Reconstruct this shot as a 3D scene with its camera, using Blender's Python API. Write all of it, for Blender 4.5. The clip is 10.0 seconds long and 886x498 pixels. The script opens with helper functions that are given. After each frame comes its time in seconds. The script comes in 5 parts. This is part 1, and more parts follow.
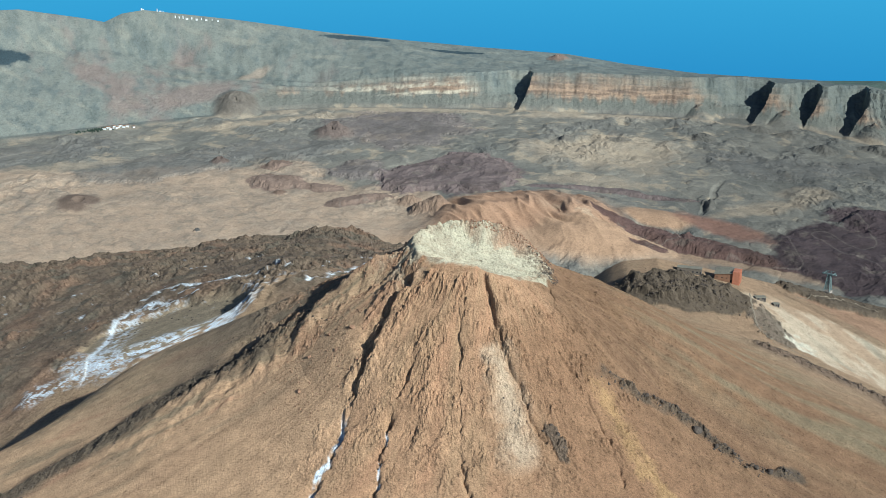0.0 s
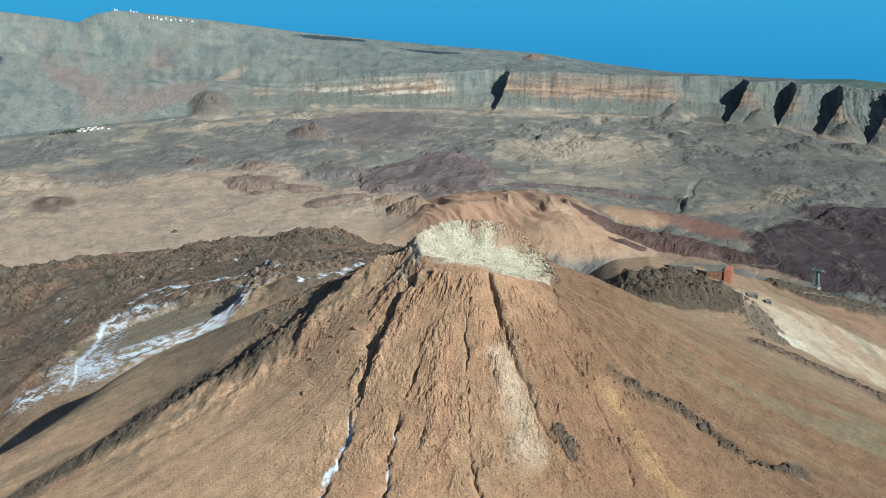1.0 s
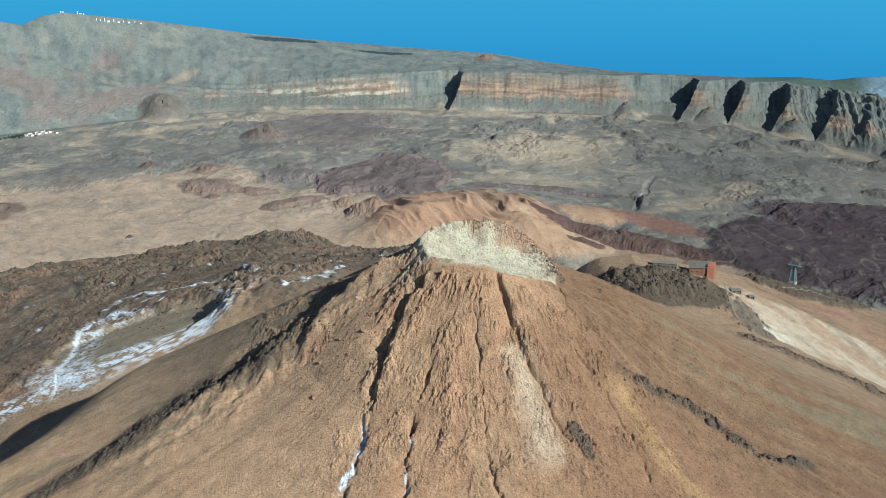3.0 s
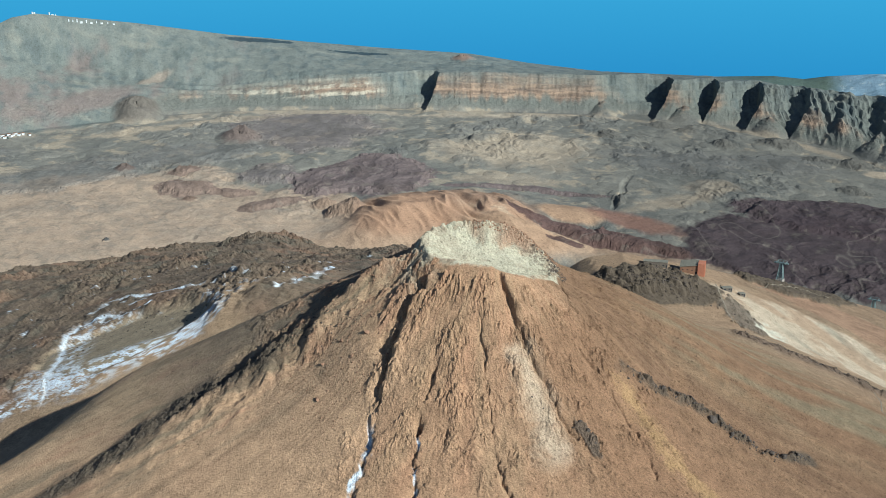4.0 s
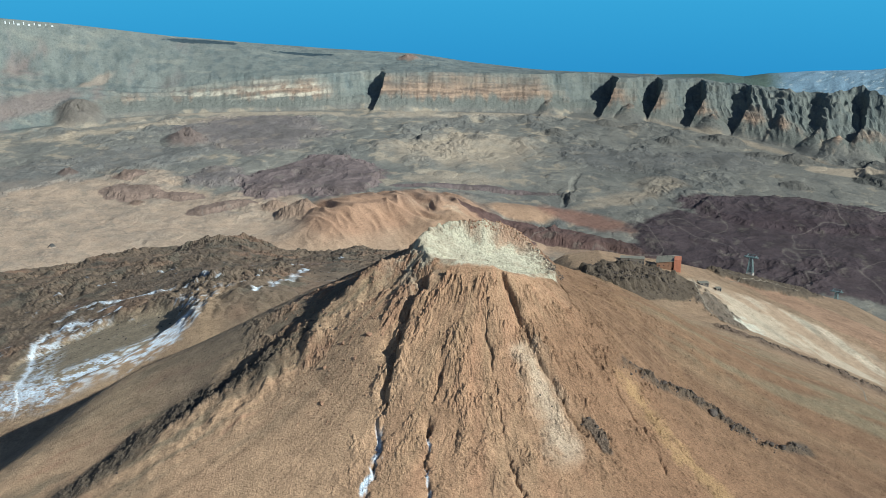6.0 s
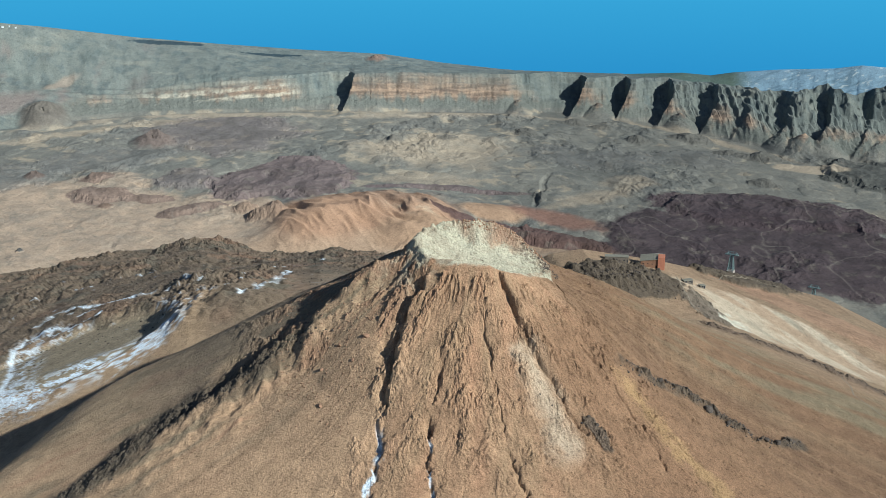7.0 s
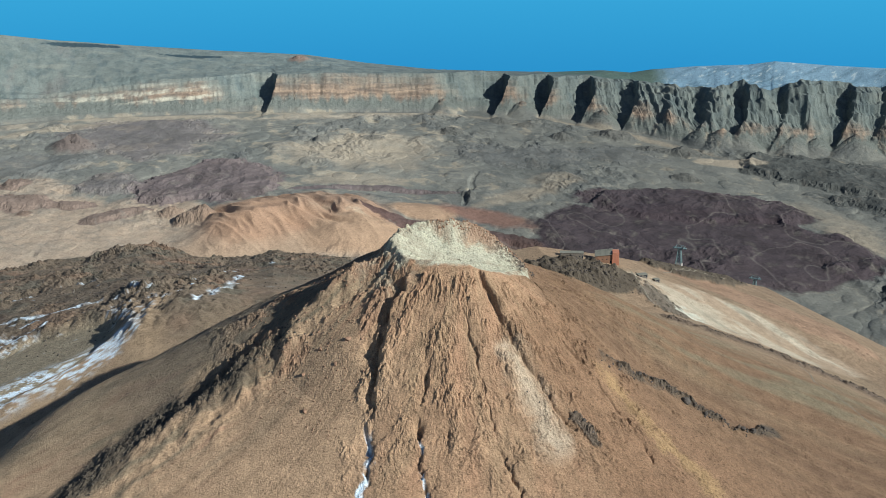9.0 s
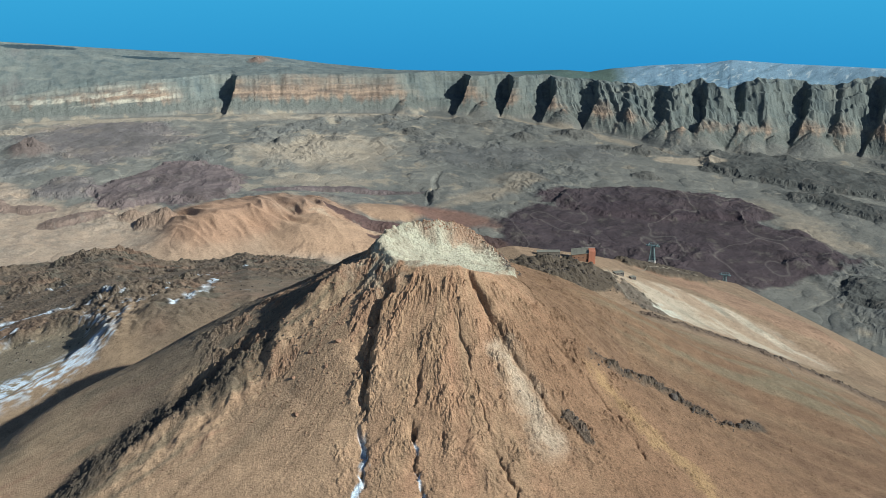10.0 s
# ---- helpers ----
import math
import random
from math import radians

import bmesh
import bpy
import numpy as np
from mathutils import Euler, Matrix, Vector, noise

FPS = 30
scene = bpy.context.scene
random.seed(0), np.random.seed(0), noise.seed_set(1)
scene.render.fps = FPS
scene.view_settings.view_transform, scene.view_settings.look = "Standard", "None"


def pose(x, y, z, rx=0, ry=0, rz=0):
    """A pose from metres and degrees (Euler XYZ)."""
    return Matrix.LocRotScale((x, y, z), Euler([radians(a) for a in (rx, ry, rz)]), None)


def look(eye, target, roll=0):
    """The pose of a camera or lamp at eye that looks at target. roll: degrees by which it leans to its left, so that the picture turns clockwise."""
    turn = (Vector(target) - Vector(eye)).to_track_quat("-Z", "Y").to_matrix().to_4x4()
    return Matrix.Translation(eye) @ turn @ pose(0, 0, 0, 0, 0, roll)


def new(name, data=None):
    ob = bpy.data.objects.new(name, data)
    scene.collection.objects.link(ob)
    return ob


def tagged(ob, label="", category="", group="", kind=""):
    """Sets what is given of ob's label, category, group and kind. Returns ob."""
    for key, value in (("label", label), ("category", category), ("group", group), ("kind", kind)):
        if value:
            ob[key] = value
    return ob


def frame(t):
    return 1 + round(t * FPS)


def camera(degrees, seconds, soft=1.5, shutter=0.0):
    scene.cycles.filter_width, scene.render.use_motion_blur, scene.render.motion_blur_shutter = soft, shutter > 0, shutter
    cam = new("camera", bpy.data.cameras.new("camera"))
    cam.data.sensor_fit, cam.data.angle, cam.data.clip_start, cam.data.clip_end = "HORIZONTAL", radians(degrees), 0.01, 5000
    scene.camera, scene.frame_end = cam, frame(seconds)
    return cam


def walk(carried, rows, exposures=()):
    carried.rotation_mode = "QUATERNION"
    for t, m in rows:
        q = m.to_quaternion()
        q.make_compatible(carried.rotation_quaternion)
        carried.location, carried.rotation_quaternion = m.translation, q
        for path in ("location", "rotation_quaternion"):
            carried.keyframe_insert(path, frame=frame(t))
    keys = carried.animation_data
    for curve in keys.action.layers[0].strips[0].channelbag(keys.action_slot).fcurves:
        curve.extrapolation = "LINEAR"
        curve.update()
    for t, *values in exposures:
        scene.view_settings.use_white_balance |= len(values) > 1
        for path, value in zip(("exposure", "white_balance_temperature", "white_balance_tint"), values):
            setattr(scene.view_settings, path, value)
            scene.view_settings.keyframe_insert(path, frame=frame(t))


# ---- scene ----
cam = camera(46.5, 10.0, soft=0.8)
PATH = [
    (0.0, 78.83, -598.34, 190.50, 6.924, -17.280),
    (0.5, 69.96, -599.16, 190.51, 6.104, -17.290),
    (1.0, 61.09, -599.52, 190.43, 5.397, -17.290),
    (1.5, 52.25, -600.07, 190.48, 4.661, -17.285),
    (2.0, 43.76, -600.52, 190.38, 3.925, -17.265),
    (2.5, 34.79, -600.55, 190.29, 3.133, -17.256),
    (4.0, 8.96, -600.18, 190.08, 0.819, -17.246),
    (4.5, 0.00, -600.00, 190.00, -0.000, -17.241),
    (5.0, -8.53, -599.35, 189.95, -0.751, -17.233),
    (5.5, -17.36, -598.89, 189.89, -1.634, -17.246),
    (7.0, -43.39, -596.47, 189.58, -4.525, -17.226),
    (7.5, -52.20, -595.34, 189.75, -5.480, -17.256),
    (8.0, -60.84, -593.87, 189.67, -6.643, -17.261),
    (8.5, -69.69, -592.30, 189.50, -8.024, -17.241),
    (9.0, -78.01, -590.58, 189.37, -9.186, -17.245),
    (9.5, -86.91, -588.60, 189.31, -10.389, -17.245),
    (10.0, -95.28, -587.00, 189.47, -11.581, -17.235),
]
walk(cam, [(t, pose(x, y, z, 90 + pitch, 0, yaw)) for t, x, y, z, yaw, pitch in PATH])


# ---- light ----
SUN_AZ, SUN_EL = 132.0, 29.5      # degrees clockwise from +y, and above the horizon
world = bpy.data.worlds.new("sky")
scene.world = world
world.use_nodes = True
wn = world.node_tree.nodes
sky = wn.new("ShaderNodeTexSky")
sky.sky_type, sky.sun_disc = "NISHITA", False
sky.sun_elevation, sky.sun_rotation, sky.altitude = radians(SUN_EL), radians(SUN_AZ), 3700
wn["Background"].inputs["Strength"].default_value = 0.075
world.node_tree.links.new(sky.outputs[0], wn["Background"].inputs["Color"])
sun = new("sun", bpy.data.lights.new("sun", "SUN"))
sun.data.energy, sun.data.angle, sun.data.color = 5.0, radians(0.53), (0.985, 0.97, 0.92)
sun_way = Vector((math.sin(radians(SUN_AZ)) * math.cos(radians(SUN_EL)), math.cos(radians(SUN_AZ)) * math.cos(radians(SUN_EL)), math.sin(radians(SUN_EL))))
sun.matrix_world = look(sun_way * 900, (0, 0, 0))
scene.view_settings.exposure = 0.15


# ---- materials ----
def tone(r, g, b, k=0.86):
    """Linear base colour from 8-bit values."""
    c = np.array([k * ((v / 255 + 0.055) / 1.055) ** 2.4 for v in (r, g, b)])
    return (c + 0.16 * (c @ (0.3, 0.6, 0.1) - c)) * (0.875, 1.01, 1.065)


def material(name, rough=0.9):
    m = bpy.data.materials.new(name)
    m.use_nodes = True
    n, l = m.node_tree.nodes, m.node_tree.links
    b = n["Principled BSDF"]
    b.inputs["Roughness"].default_value = rough
    b.inputs["Specular IOR Level"].default_value = 0.2
    return m, n, l, b


def noise_node(n, l, coords, scale, detail=6.0, rough=0.6):
    t = n.new("ShaderNodeTexNoise")
    t.inputs["Scale"].default_value, t.inputs["Detail"].default_value, t.inputs["Roughness"].default_value = scale, detail, rough
    l.new(coords, t.inputs["Vector"])
    return t.outputs["Fac"]


def ranged(n, l, src, a, b, lo, hi):
    r = n.new("ShaderNodeMapRange")
    r.inputs["From Min"].default_value, r.inputs["From Max"].default_value = a, b
    r.inputs["To Min"].default_value, r.inputs["To Max"].default_value = lo, hi
    l.new(src, r.inputs["Value"])
    return r.outputs["Result"]


def times_node(n, l, a, b):
    m = n.new("ShaderNodeMath")
    m.operation = "MULTIPLY"
    l.new(a, m.inputs[0]), l.new(b, m.inputs[1])
    return m.outputs[0]


def earth(name, fine, coarse, bump, spread=0.35, depth=1.0, speck=0.0, dark=0.62, dusty=0.0):
    """Rock, cinder and lava: the ground's own tint, broken by grain at two sizes, with fine relief. Sizes in metres."""
    m, n, l, b = material(name, 0.95)
    b.inputs["Diffuse Roughness"].default_value = dusty
    tint = n.new("ShaderNodeVertexColor")
    tint.layer_name = "tint"
    where = n.new("ShaderNodeTexCoord").outputs["Object"]
    f1 = ranged(n, l, noise_node(n, l, where, 1 / fine, 6, 0.75), 0.38, 0.62, 1 - spread, 1 + spread)
    f2 = ranged(n, l, noise_node(n, l, where, 1 / coarse, 7, 0.68), 0.35, 0.65, 1 - 0.7 * spread, 1 + 0.7 * spread)
    f = times_node(n, l, f1, f2)
    if speck:
        f = times_node(n, l, f, ranged(n, l, noise_node(n, l, where, 1 / speck, 3, 0.6), 0.57, 0.66, 1.0, dark))
    mix = n.new("ShaderNodeVectorMath")
    mix.operation = "SCALE"
    l.new(tint.outputs["Color"], mix.inputs[0]), l.new(f, mix.inputs["Scale"])
    l.new(mix.outputs[0], b.inputs["Base Color"])
    bp = n.new("ShaderNodeBump")
    bp.inputs["Strength"].default_value, bp.inputs["Distance"].default_value = bump, depth
    l.new(noise_node(n, l, where, 1 / (fine * 1.6), 8, 0.68), bp.inputs["Height"])
    l.new(bp.outputs[0], b.inputs["Normal"])
    return m


def plain(name, colour, rough=0.7, metal=0.0, size=2.0, spread=0.15):
    m, n, l, b = material(name, rough)
    b.inputs["Metallic"].default_value = metal
    where = n.new("ShaderNodeTexCoord").outputs["Object"]
    f = ranged(n, l, noise_node(n, l, where, 1 / size, 6), 0.3, 0.7, 1 - spread, 1 + spread)
    rgb = n.new("ShaderNodeRGB")
    rgb.outputs[0].default_value = (*colour, 1)
    mix = n.new("ShaderNodeVectorMath")
    mix.operation = "SCALE"
    l.new(rgb.outputs[0], mix.inputs[0]), l.new(f, mix.inputs["Scale"])
    l.new(mix.outputs[0], b.inputs["Base Color"])
    return m


CONE_MAT = earth("cinder_and_tuff", 0.8, 9.0, 0.9, 0.24, 1.3, 1.8, 0.62, 0.9)
LAVA_MAT = earth("shoulder_lava", 2.0, 22.0, 0.8, 0.28, 3.0, 4.0, 0.62, 0.3)
FAR_MAT = earth("caldera_ground", 5.0, 42.0, 0.3, 0.15, 6.0, 11.0, 0.8)
WALL_MAT = earth("caldera_rock", 10.0, 60.0, 0.5, 0.22, 6.0)


# ---- terrain arithmetic ----
CX, CY = 29.0, 8.0          # middle of the crater
EX, EY = 0.0, -600.0        # pivot of the far country


PERM = np.random.RandomState(5).permutation(4096).astype(np.int32)
TURNS = np.random.RandomState(6).uniform(0, 2 * np.pi, 4096)
HASH = (PERM / 4096.0).astype(np.float32)
GRAD_X, GRAD_Y = (1.5 * np.cos(TURNS)).astype(np.float32), (1.5 * np.sin(TURNS)).astype(np.float32)


def grain(x, y, seed=0):
    """Smooth gradient noise, about -1 to 1, cells of size 1."""
    x0, y0 = np.floor(x), np.floor(y)
    ix, iy = x0.astype(np.int32), y0.astype(np.int32)
    fx, fy = (x - x0).astype(np.float32), (y - y0).astype(np.float32)
    ux, uy = fx * fx * (3 - 2 * fx), fy * fy * (3 - 2 * fy)
    pa, pb = PERM[(ix + seed * 37) & 4095], PERM[(ix + 1 + seed * 37) & 4095]
    ga, gb, gc, gd = PERM[(pa + iy) & 4095], PERM[(pb + iy) & 4095], PERM[(pa + iy + 1) & 4095], PERM[(pb + iy + 1) & 4095]
    a = GRAD_X[ga] * fx + GRAD_Y[ga] * fy
    b = GRAD_X[gb] * (fx - 1) + GRAD_Y[gb] * fy
    c = GRAD_X[gc] * fx + GRAD_Y[gc] * (fy - 1)
    d = GRAD_X[gd] * (fx - 1) + GRAD_Y[gd] * (fy - 1)
    a = a + (b - a) * ux
    return a + (c + (d - c) * ux - a) * uy


def stones(x, y, size, seed=0, cover=0.7):
    """Height of scattered lumps, 0 to about 0.6 of the cell size."""
    x, y = x / size, y / size
    x0, y0 = np.floor(x), np.floor(y)
    ix, iy = x0.astype(np.int32), y0.astype(np.int32)
    fx, fy = (x - x0).astype(np.float32), (y - y0).astype(np.float32)
    best = np.zeros(x.shape, np.float32)
    for i in (-1, 0, 1):
        p = PERM[(ix + i + seed * 37) & 4095]
        for j in (-1, 0, 1):
            h = PERM[(p + iy + j) & 4095]
            r = 0.25 + 0.4 * HASH[(h + 7) & 4095]
            dx, dy = i + HASH[h] - fx, j + HASH[(h + 501) & 4095] - fy
            q = 1 - (dx * dx + dy * dy) / (r * r)
            best = np.maximum(best, np.where(HASH[(h + 99) & 4095] < cover, r * np.sqrt(np.maximum(q, 0)), 0))
    return best * size


def in_blocks(fn, *grids):
    """fn of large grids, worked out a few rows at a time."""
    rows = max(1, 24000 // grids[0].shape[1])
    return np.concatenate([fn(*[g[i:i + rows] for g in grids]) for i in range(0, len(grids[0]), rows)])


def fbm(x, y, size, octaves=4, seed=0, gain=0.5, ridged=False):
    total, amp, norm = 0.0, 1.0, 0.0
    for k in range(octaves):
        n = grain(x / size + 17.3 * k, y / size - 9.1 * k, seed + 31 * k)
        total = total + amp * ((1 - 2 * np.abs(n)) if ridged else n)
        norm += amp
        amp, size = amp * gain, size / 2.03
    return total / norm


def ramp(a, b, x):
    t = np.clip((x - a) / (b - a), 0, 1)
    return t * t * (3 - 2 * t)


def curve(x, xs, ys):
    """A rounded line through a few knots."""
    s = 0.03 * (xs[-1] - xs[0])
    return sum(w * np.interp(x + k * s, xs, ys) for k, w in ((-1, .25), (0, .5), (1, .25)))


def smax(a, b, k):
    h = np.clip(0.5 + 0.5 * (a - b) / k, 0, 1)
    return b + (a - b) * h + k * h * (1 - h)


def crater_rim(th):
    """Height and radius of the crater's rim; 0 is towards the front, positive to the right."""
    d = np.degrees(th)
    knots = (-180, -140, -100, -70, -45, -20, 0, 20, 45, 70, 95, 120, 140, 160, 180)
    return (np.interp(d, knots, (8, 8.5, 9, 5, 2, 1, 0, -5, -8, -12, -15, -8, 1, 6.5, 8)),
            np.interp(d, knots, (29, 36, 45, 43, 38, 34, 32, 34, 38, 41, 43, 42, 36, 31, 29)))


def cone_base(x, y):
    dx, dy = x - CX, y - CY
    r, th = np.hypot(dx, dy), np.arctan2(dx, -dy)
    z = np.interp(r, (0, 36, 46, 85, 115, 150, 185, 250, 350, 460, 600, 900, 1500, 2400),
                  (2, -2, -9, -42, -68, -88, -104, -130, -168, -213, -275, -420, -680, -900))
    left = ramp(0.4, 1.4, -th) * ramp(3.1, 2.4, -th)
    right = ramp(0.5, 1.3, th) * ramp(3.1, 2.3, th)
    z = z + left * (7 * ramp(50, 90, r) * ramp(320, 180, r)) - right * 3 * ramp(60, 130, r)
    ridge = ramp(-1.40, -1.85, th) * ramp(-2.75, -2.1, th)
    ridge = ridge * (1 - ramp(130, 340, r) * ramp(-1.8, -2.1, th))
    z = z + (-5 - 0.485 * (r - 42) - z) * ridge * ramp(44, 70, r) * ramp(480, 300, r)
    ridge = ramp(1.15, 1.75, th) * ramp(2.9, 2.45, th)
    z = z + (-15 - 0.425 * (r - 42) - 15 * ramp(90, 215, r) - z) * ridge * ramp(46, 75, r) * ramp(420, 300, r)
    z = z - 30 * ramp(240, 400, r) * ramp(-1.5, -1.8, th) * ramp(-2.9, -2.4, th)
    zr, rr = crater_rim(th)
    rr = rr * (1 + 0.05 * np.sin(5 * th + 1) + 0.04 * np.sin(11 * th))
    z = z + (zr + 3) * np.exp(-np.maximum(r - rr, 0) / 26.0)
    q = r / rr
    tilt = -6 - 0.13 * dx + 0.14 * dy
    bowl = tilt + (zr - tilt) * np.clip((q - 0.35) / 0.6, 0, 1) ** 1.5
    z = np.where(q < 1, bowl + (z - bowl) * ramp(0.9, 1.0, q), z)
    return z, r, th


def shoulder_base(x, y):
    """The lava plateau behind the cone: its left and right halves."""
    back = np.maximum(y - 368, -70)
    zl = -146 - 0.27 * np.maximum(0, x + 90) + 0.15 * (x + 135) - 0.2 * back - 0.25 * np.maximum(0, 290 - y)
    zl = zl - 0.18 * np.maximum(0, -(x + 200)) * ramp(800, 420, y) + 0.14 * np.clip(y - 368, -60, 120) * ramp(-180, -270, x) * ramp(800, 600, y) - 0.6 * np.maximum(0, y - 1150 - 0.1 * x) - 0.1 * np.maximum(0, y - 540) * ramp(-330, -150, x)
    zr = -121 - 0.35 * np.where(x > 242, x - 242, 0.5 * np.maximum(x - 242, -105)) - 0.25 * np.maximum(0, 137 - x) - 0.3 * np.maximum(0, 168 - x) - 0.06 * (y - 326) - 17 * ramp(300, 200, y)
    zr = zr - 0.45 * np.maximum(0, y - 356 - 0.52 * np.maximum(0, x - 242)) - 0.2 * np.maximum(0, x - 480)
    w = ramp(20, 130, x)
    return zl * (1 - w) + zr * w


def mountain_base(x, y):
    zc, r, th = cone_base(x, y)
    zs = shoulder_base(x, y)
    behind = ramp(-60, 120, y + 0.15 * np.abs(x))
    return smax(zc, zs - 400 * (1 - behind), 9.0 + 14 * ramp(40, 140, x))


def polar(x, y):
    return np.hypot(x - EX, y - EY), np.degrees(np.arctan2(x - EX, y - EY))


def wall_foot(az):
    return curve(az, (-40, -25, -18, -13, -8, 0, 5, 10, 16, 19.5, 23, 26.5, 30, 34, 45), (4290, 4290, 4330, 4350, 4300, 4250, 4275, 4315, 4290, 4185, 4060, 4127, 4270, 4320, 4320))


def wall_run(az):
    return curve(az, (-40, -20, -15, -8, 0, 14, 20, 27, 45), (400, 380, 160, 130, 115, 130, 250, 250, 240))


def floor_base(x, y):
    return -655 + 0.12 * (np.maximum(y, 1400) - 2600) - 0.03 * np.maximum(x, 0) + 0.012 * np.maximum(-x - 900, 0) * ramp(3400, 2600, y)


def far_base(x, y):
    """Caldera floor, wall and the upland behind it."""
    d, az = polar(x, y)
    foot = wall_foot(az)
    zf = floor_base(x, y)
    top = np.interp(az + 0.12 * np.sin(9 * az), (-40, -25, -18, -13, -8, -3, 2, 9, 14, 18.6, 21.7, 22.7, 23.6, 24.35, 25, 25.9, 27.4, 28.6, 29.9, 31, 32.2, 33.4, 36, 45),
                    (-290, -300, -400, -440, -404, -394, -387, -404, -417, -428, -437, -447, -428, -406, -424, -440, -404, -409, -424, -431, -410, -389, -395, -410))
    run = wall_run(az)
    u = (d - foot) / run
    face = np.interp(u, (0, .42, .52, .57, .66, .71, .80, .85, .94, 1.0, 1.2), (0, .30, .37, .50, .55, .68, .73, .88, .93, 1.0, 1.0))
    face = np.where(az < -15, face + (np.clip(u, 0, 1) - face) * ramp(-15, -18, az), face)
    z = zf + (top - zf) * face
    rim = foot + run
    crest = np.interp(az, (-40, -30, -28, -25, -23.9, -23, -21.9, -17, -12.3, -8, -4, 0.8, 4, 8, 14, 17, 18.5, 19.6, 22, 24.7, 26, 29, 34, 45),
                      (-150, -142, -138, -180, -200, -166, -152, -203, -262, -300, -330, -357, -397, -432, -440, -428, -436, -420, -400, -386, -368, -378, -381, -385))
    v = np.clip((d - rim) / np.maximum(4780 - rim, 20), 0, 1.3)
    z = z + (crest - top) * np.where(u > 1, np.minimum(v, 1) ** (0.9 + 0.6 * ramp(-8, -3, az)), 0)
    z = z - 55 * ramp(16, 21, az) * ramp(1.0, 1.35, u) * ramp(1.0, 0.7, v)
    return z

# ---- shaping the ground ----
def path_field(x, y, pts, warp=0.0, size=6.0, seed=0):
    """Signed distance to a line of points (positive on its right seen from the front) and how far along it, 0 to 1."""
    if warp:
        x, y = x + warp * fbm(x, y, size, 3, seed), y + warp * fbm(x, y, size, 3, seed + 5)
    best, sign, along = np.full(x.shape, 1e9), np.zeros(x.shape), np.zeros(x.shape)
    n = len(pts) - 1
    for i, ((ax, ay), (bx, by)) in enumerate(zip(pts[:-1], pts[1:])):
        dx, dy = bx - ax, by - ay
        t = np.clip(((x - ax) * dx + (y - ay) * dy) / (dx * dx + dy * dy), 0, 1)
        d = np.hypot(x - ax - t * dx, y - ay - t * dy)
        near = d < best
        best = np.where(near, d, best)
        sign = np.where(near, np.sign(dx * (y - ay) - dy * (x - ax)), sign)
        along = np.where(near, (i + t) / n, along)
    return best * sign, along


def cut(s, along, width, depth):
    """A gully with a gentle left side and a steep right side."""
    ends = ramp(0, 0.08, along) * ramp(1.0, 0.9, along)
    return -depth * ends * np.exp(np.where(s < 0, s / (1.6 * width), -s / (0.35 * width)))


GULLY_A = ((-6, -20), (-16, -30), (-27, -52), (-32, -71), (-36, -86), (-39, -108), (-46, -128), (-54, -152))
GULLY_B = ((-1, -68), (-7, -84), (-10, -96), (-12, -114), (-13, -134), (-14, -160))
GULLY_C = ((34, -27), (39, -42), (45, -57), (52, -71), (59, -80), (66, -94), (77, -106))
GULLY_D = ((21, -46), (24, -71), (27, -94), (30, -113), (35, -136), (38, -160))
GULLY_E = ((70, 1), (76, -27), (89, -32), (112, -15))
GULLY_F = ((73, -52), (86, -59), (97, -72), (110, -93), (118, -120))
LAVA_RIB = ((105, -51), (121, -48), (138, -42), (153, -44), (162, -46), (174, -55), (186, -61), (202, -56), (217, -51))
LEFT_RIB = ((-57, -11), (-101, -2), (-128, -11), (-157, -14), (-180, -22), (-201, -38), (-226, -50), (-260, -70))
PALE_STREAK = ((40, -62), (44, -70), (51, -84), (56, -96), (60, -112), (63, -125))
YELLOW_STREAK = ((104, -62), (115, -79), (128, -100), (141, -115), (150, -135))


def blob(x, y, cx, cy, a, b, turn=0.0, rough=0.25, size=None, seed=0):
    """A soft-edged patch of ground: 1 inside, 0 outside."""
    c, s = math.cos(radians(turn)), math.sin(radians(turn))
    u, v = ((x - cx) * c + (y - cy) * s) / a, ((y - cy) * c - (x - cx) * s) / b
    q = np.hypot(u, v) + rough * fbm(x, y, size or 0.5 * min(a, b), 4, seed + 77)
    return ramp(1.1, 0.9, q)


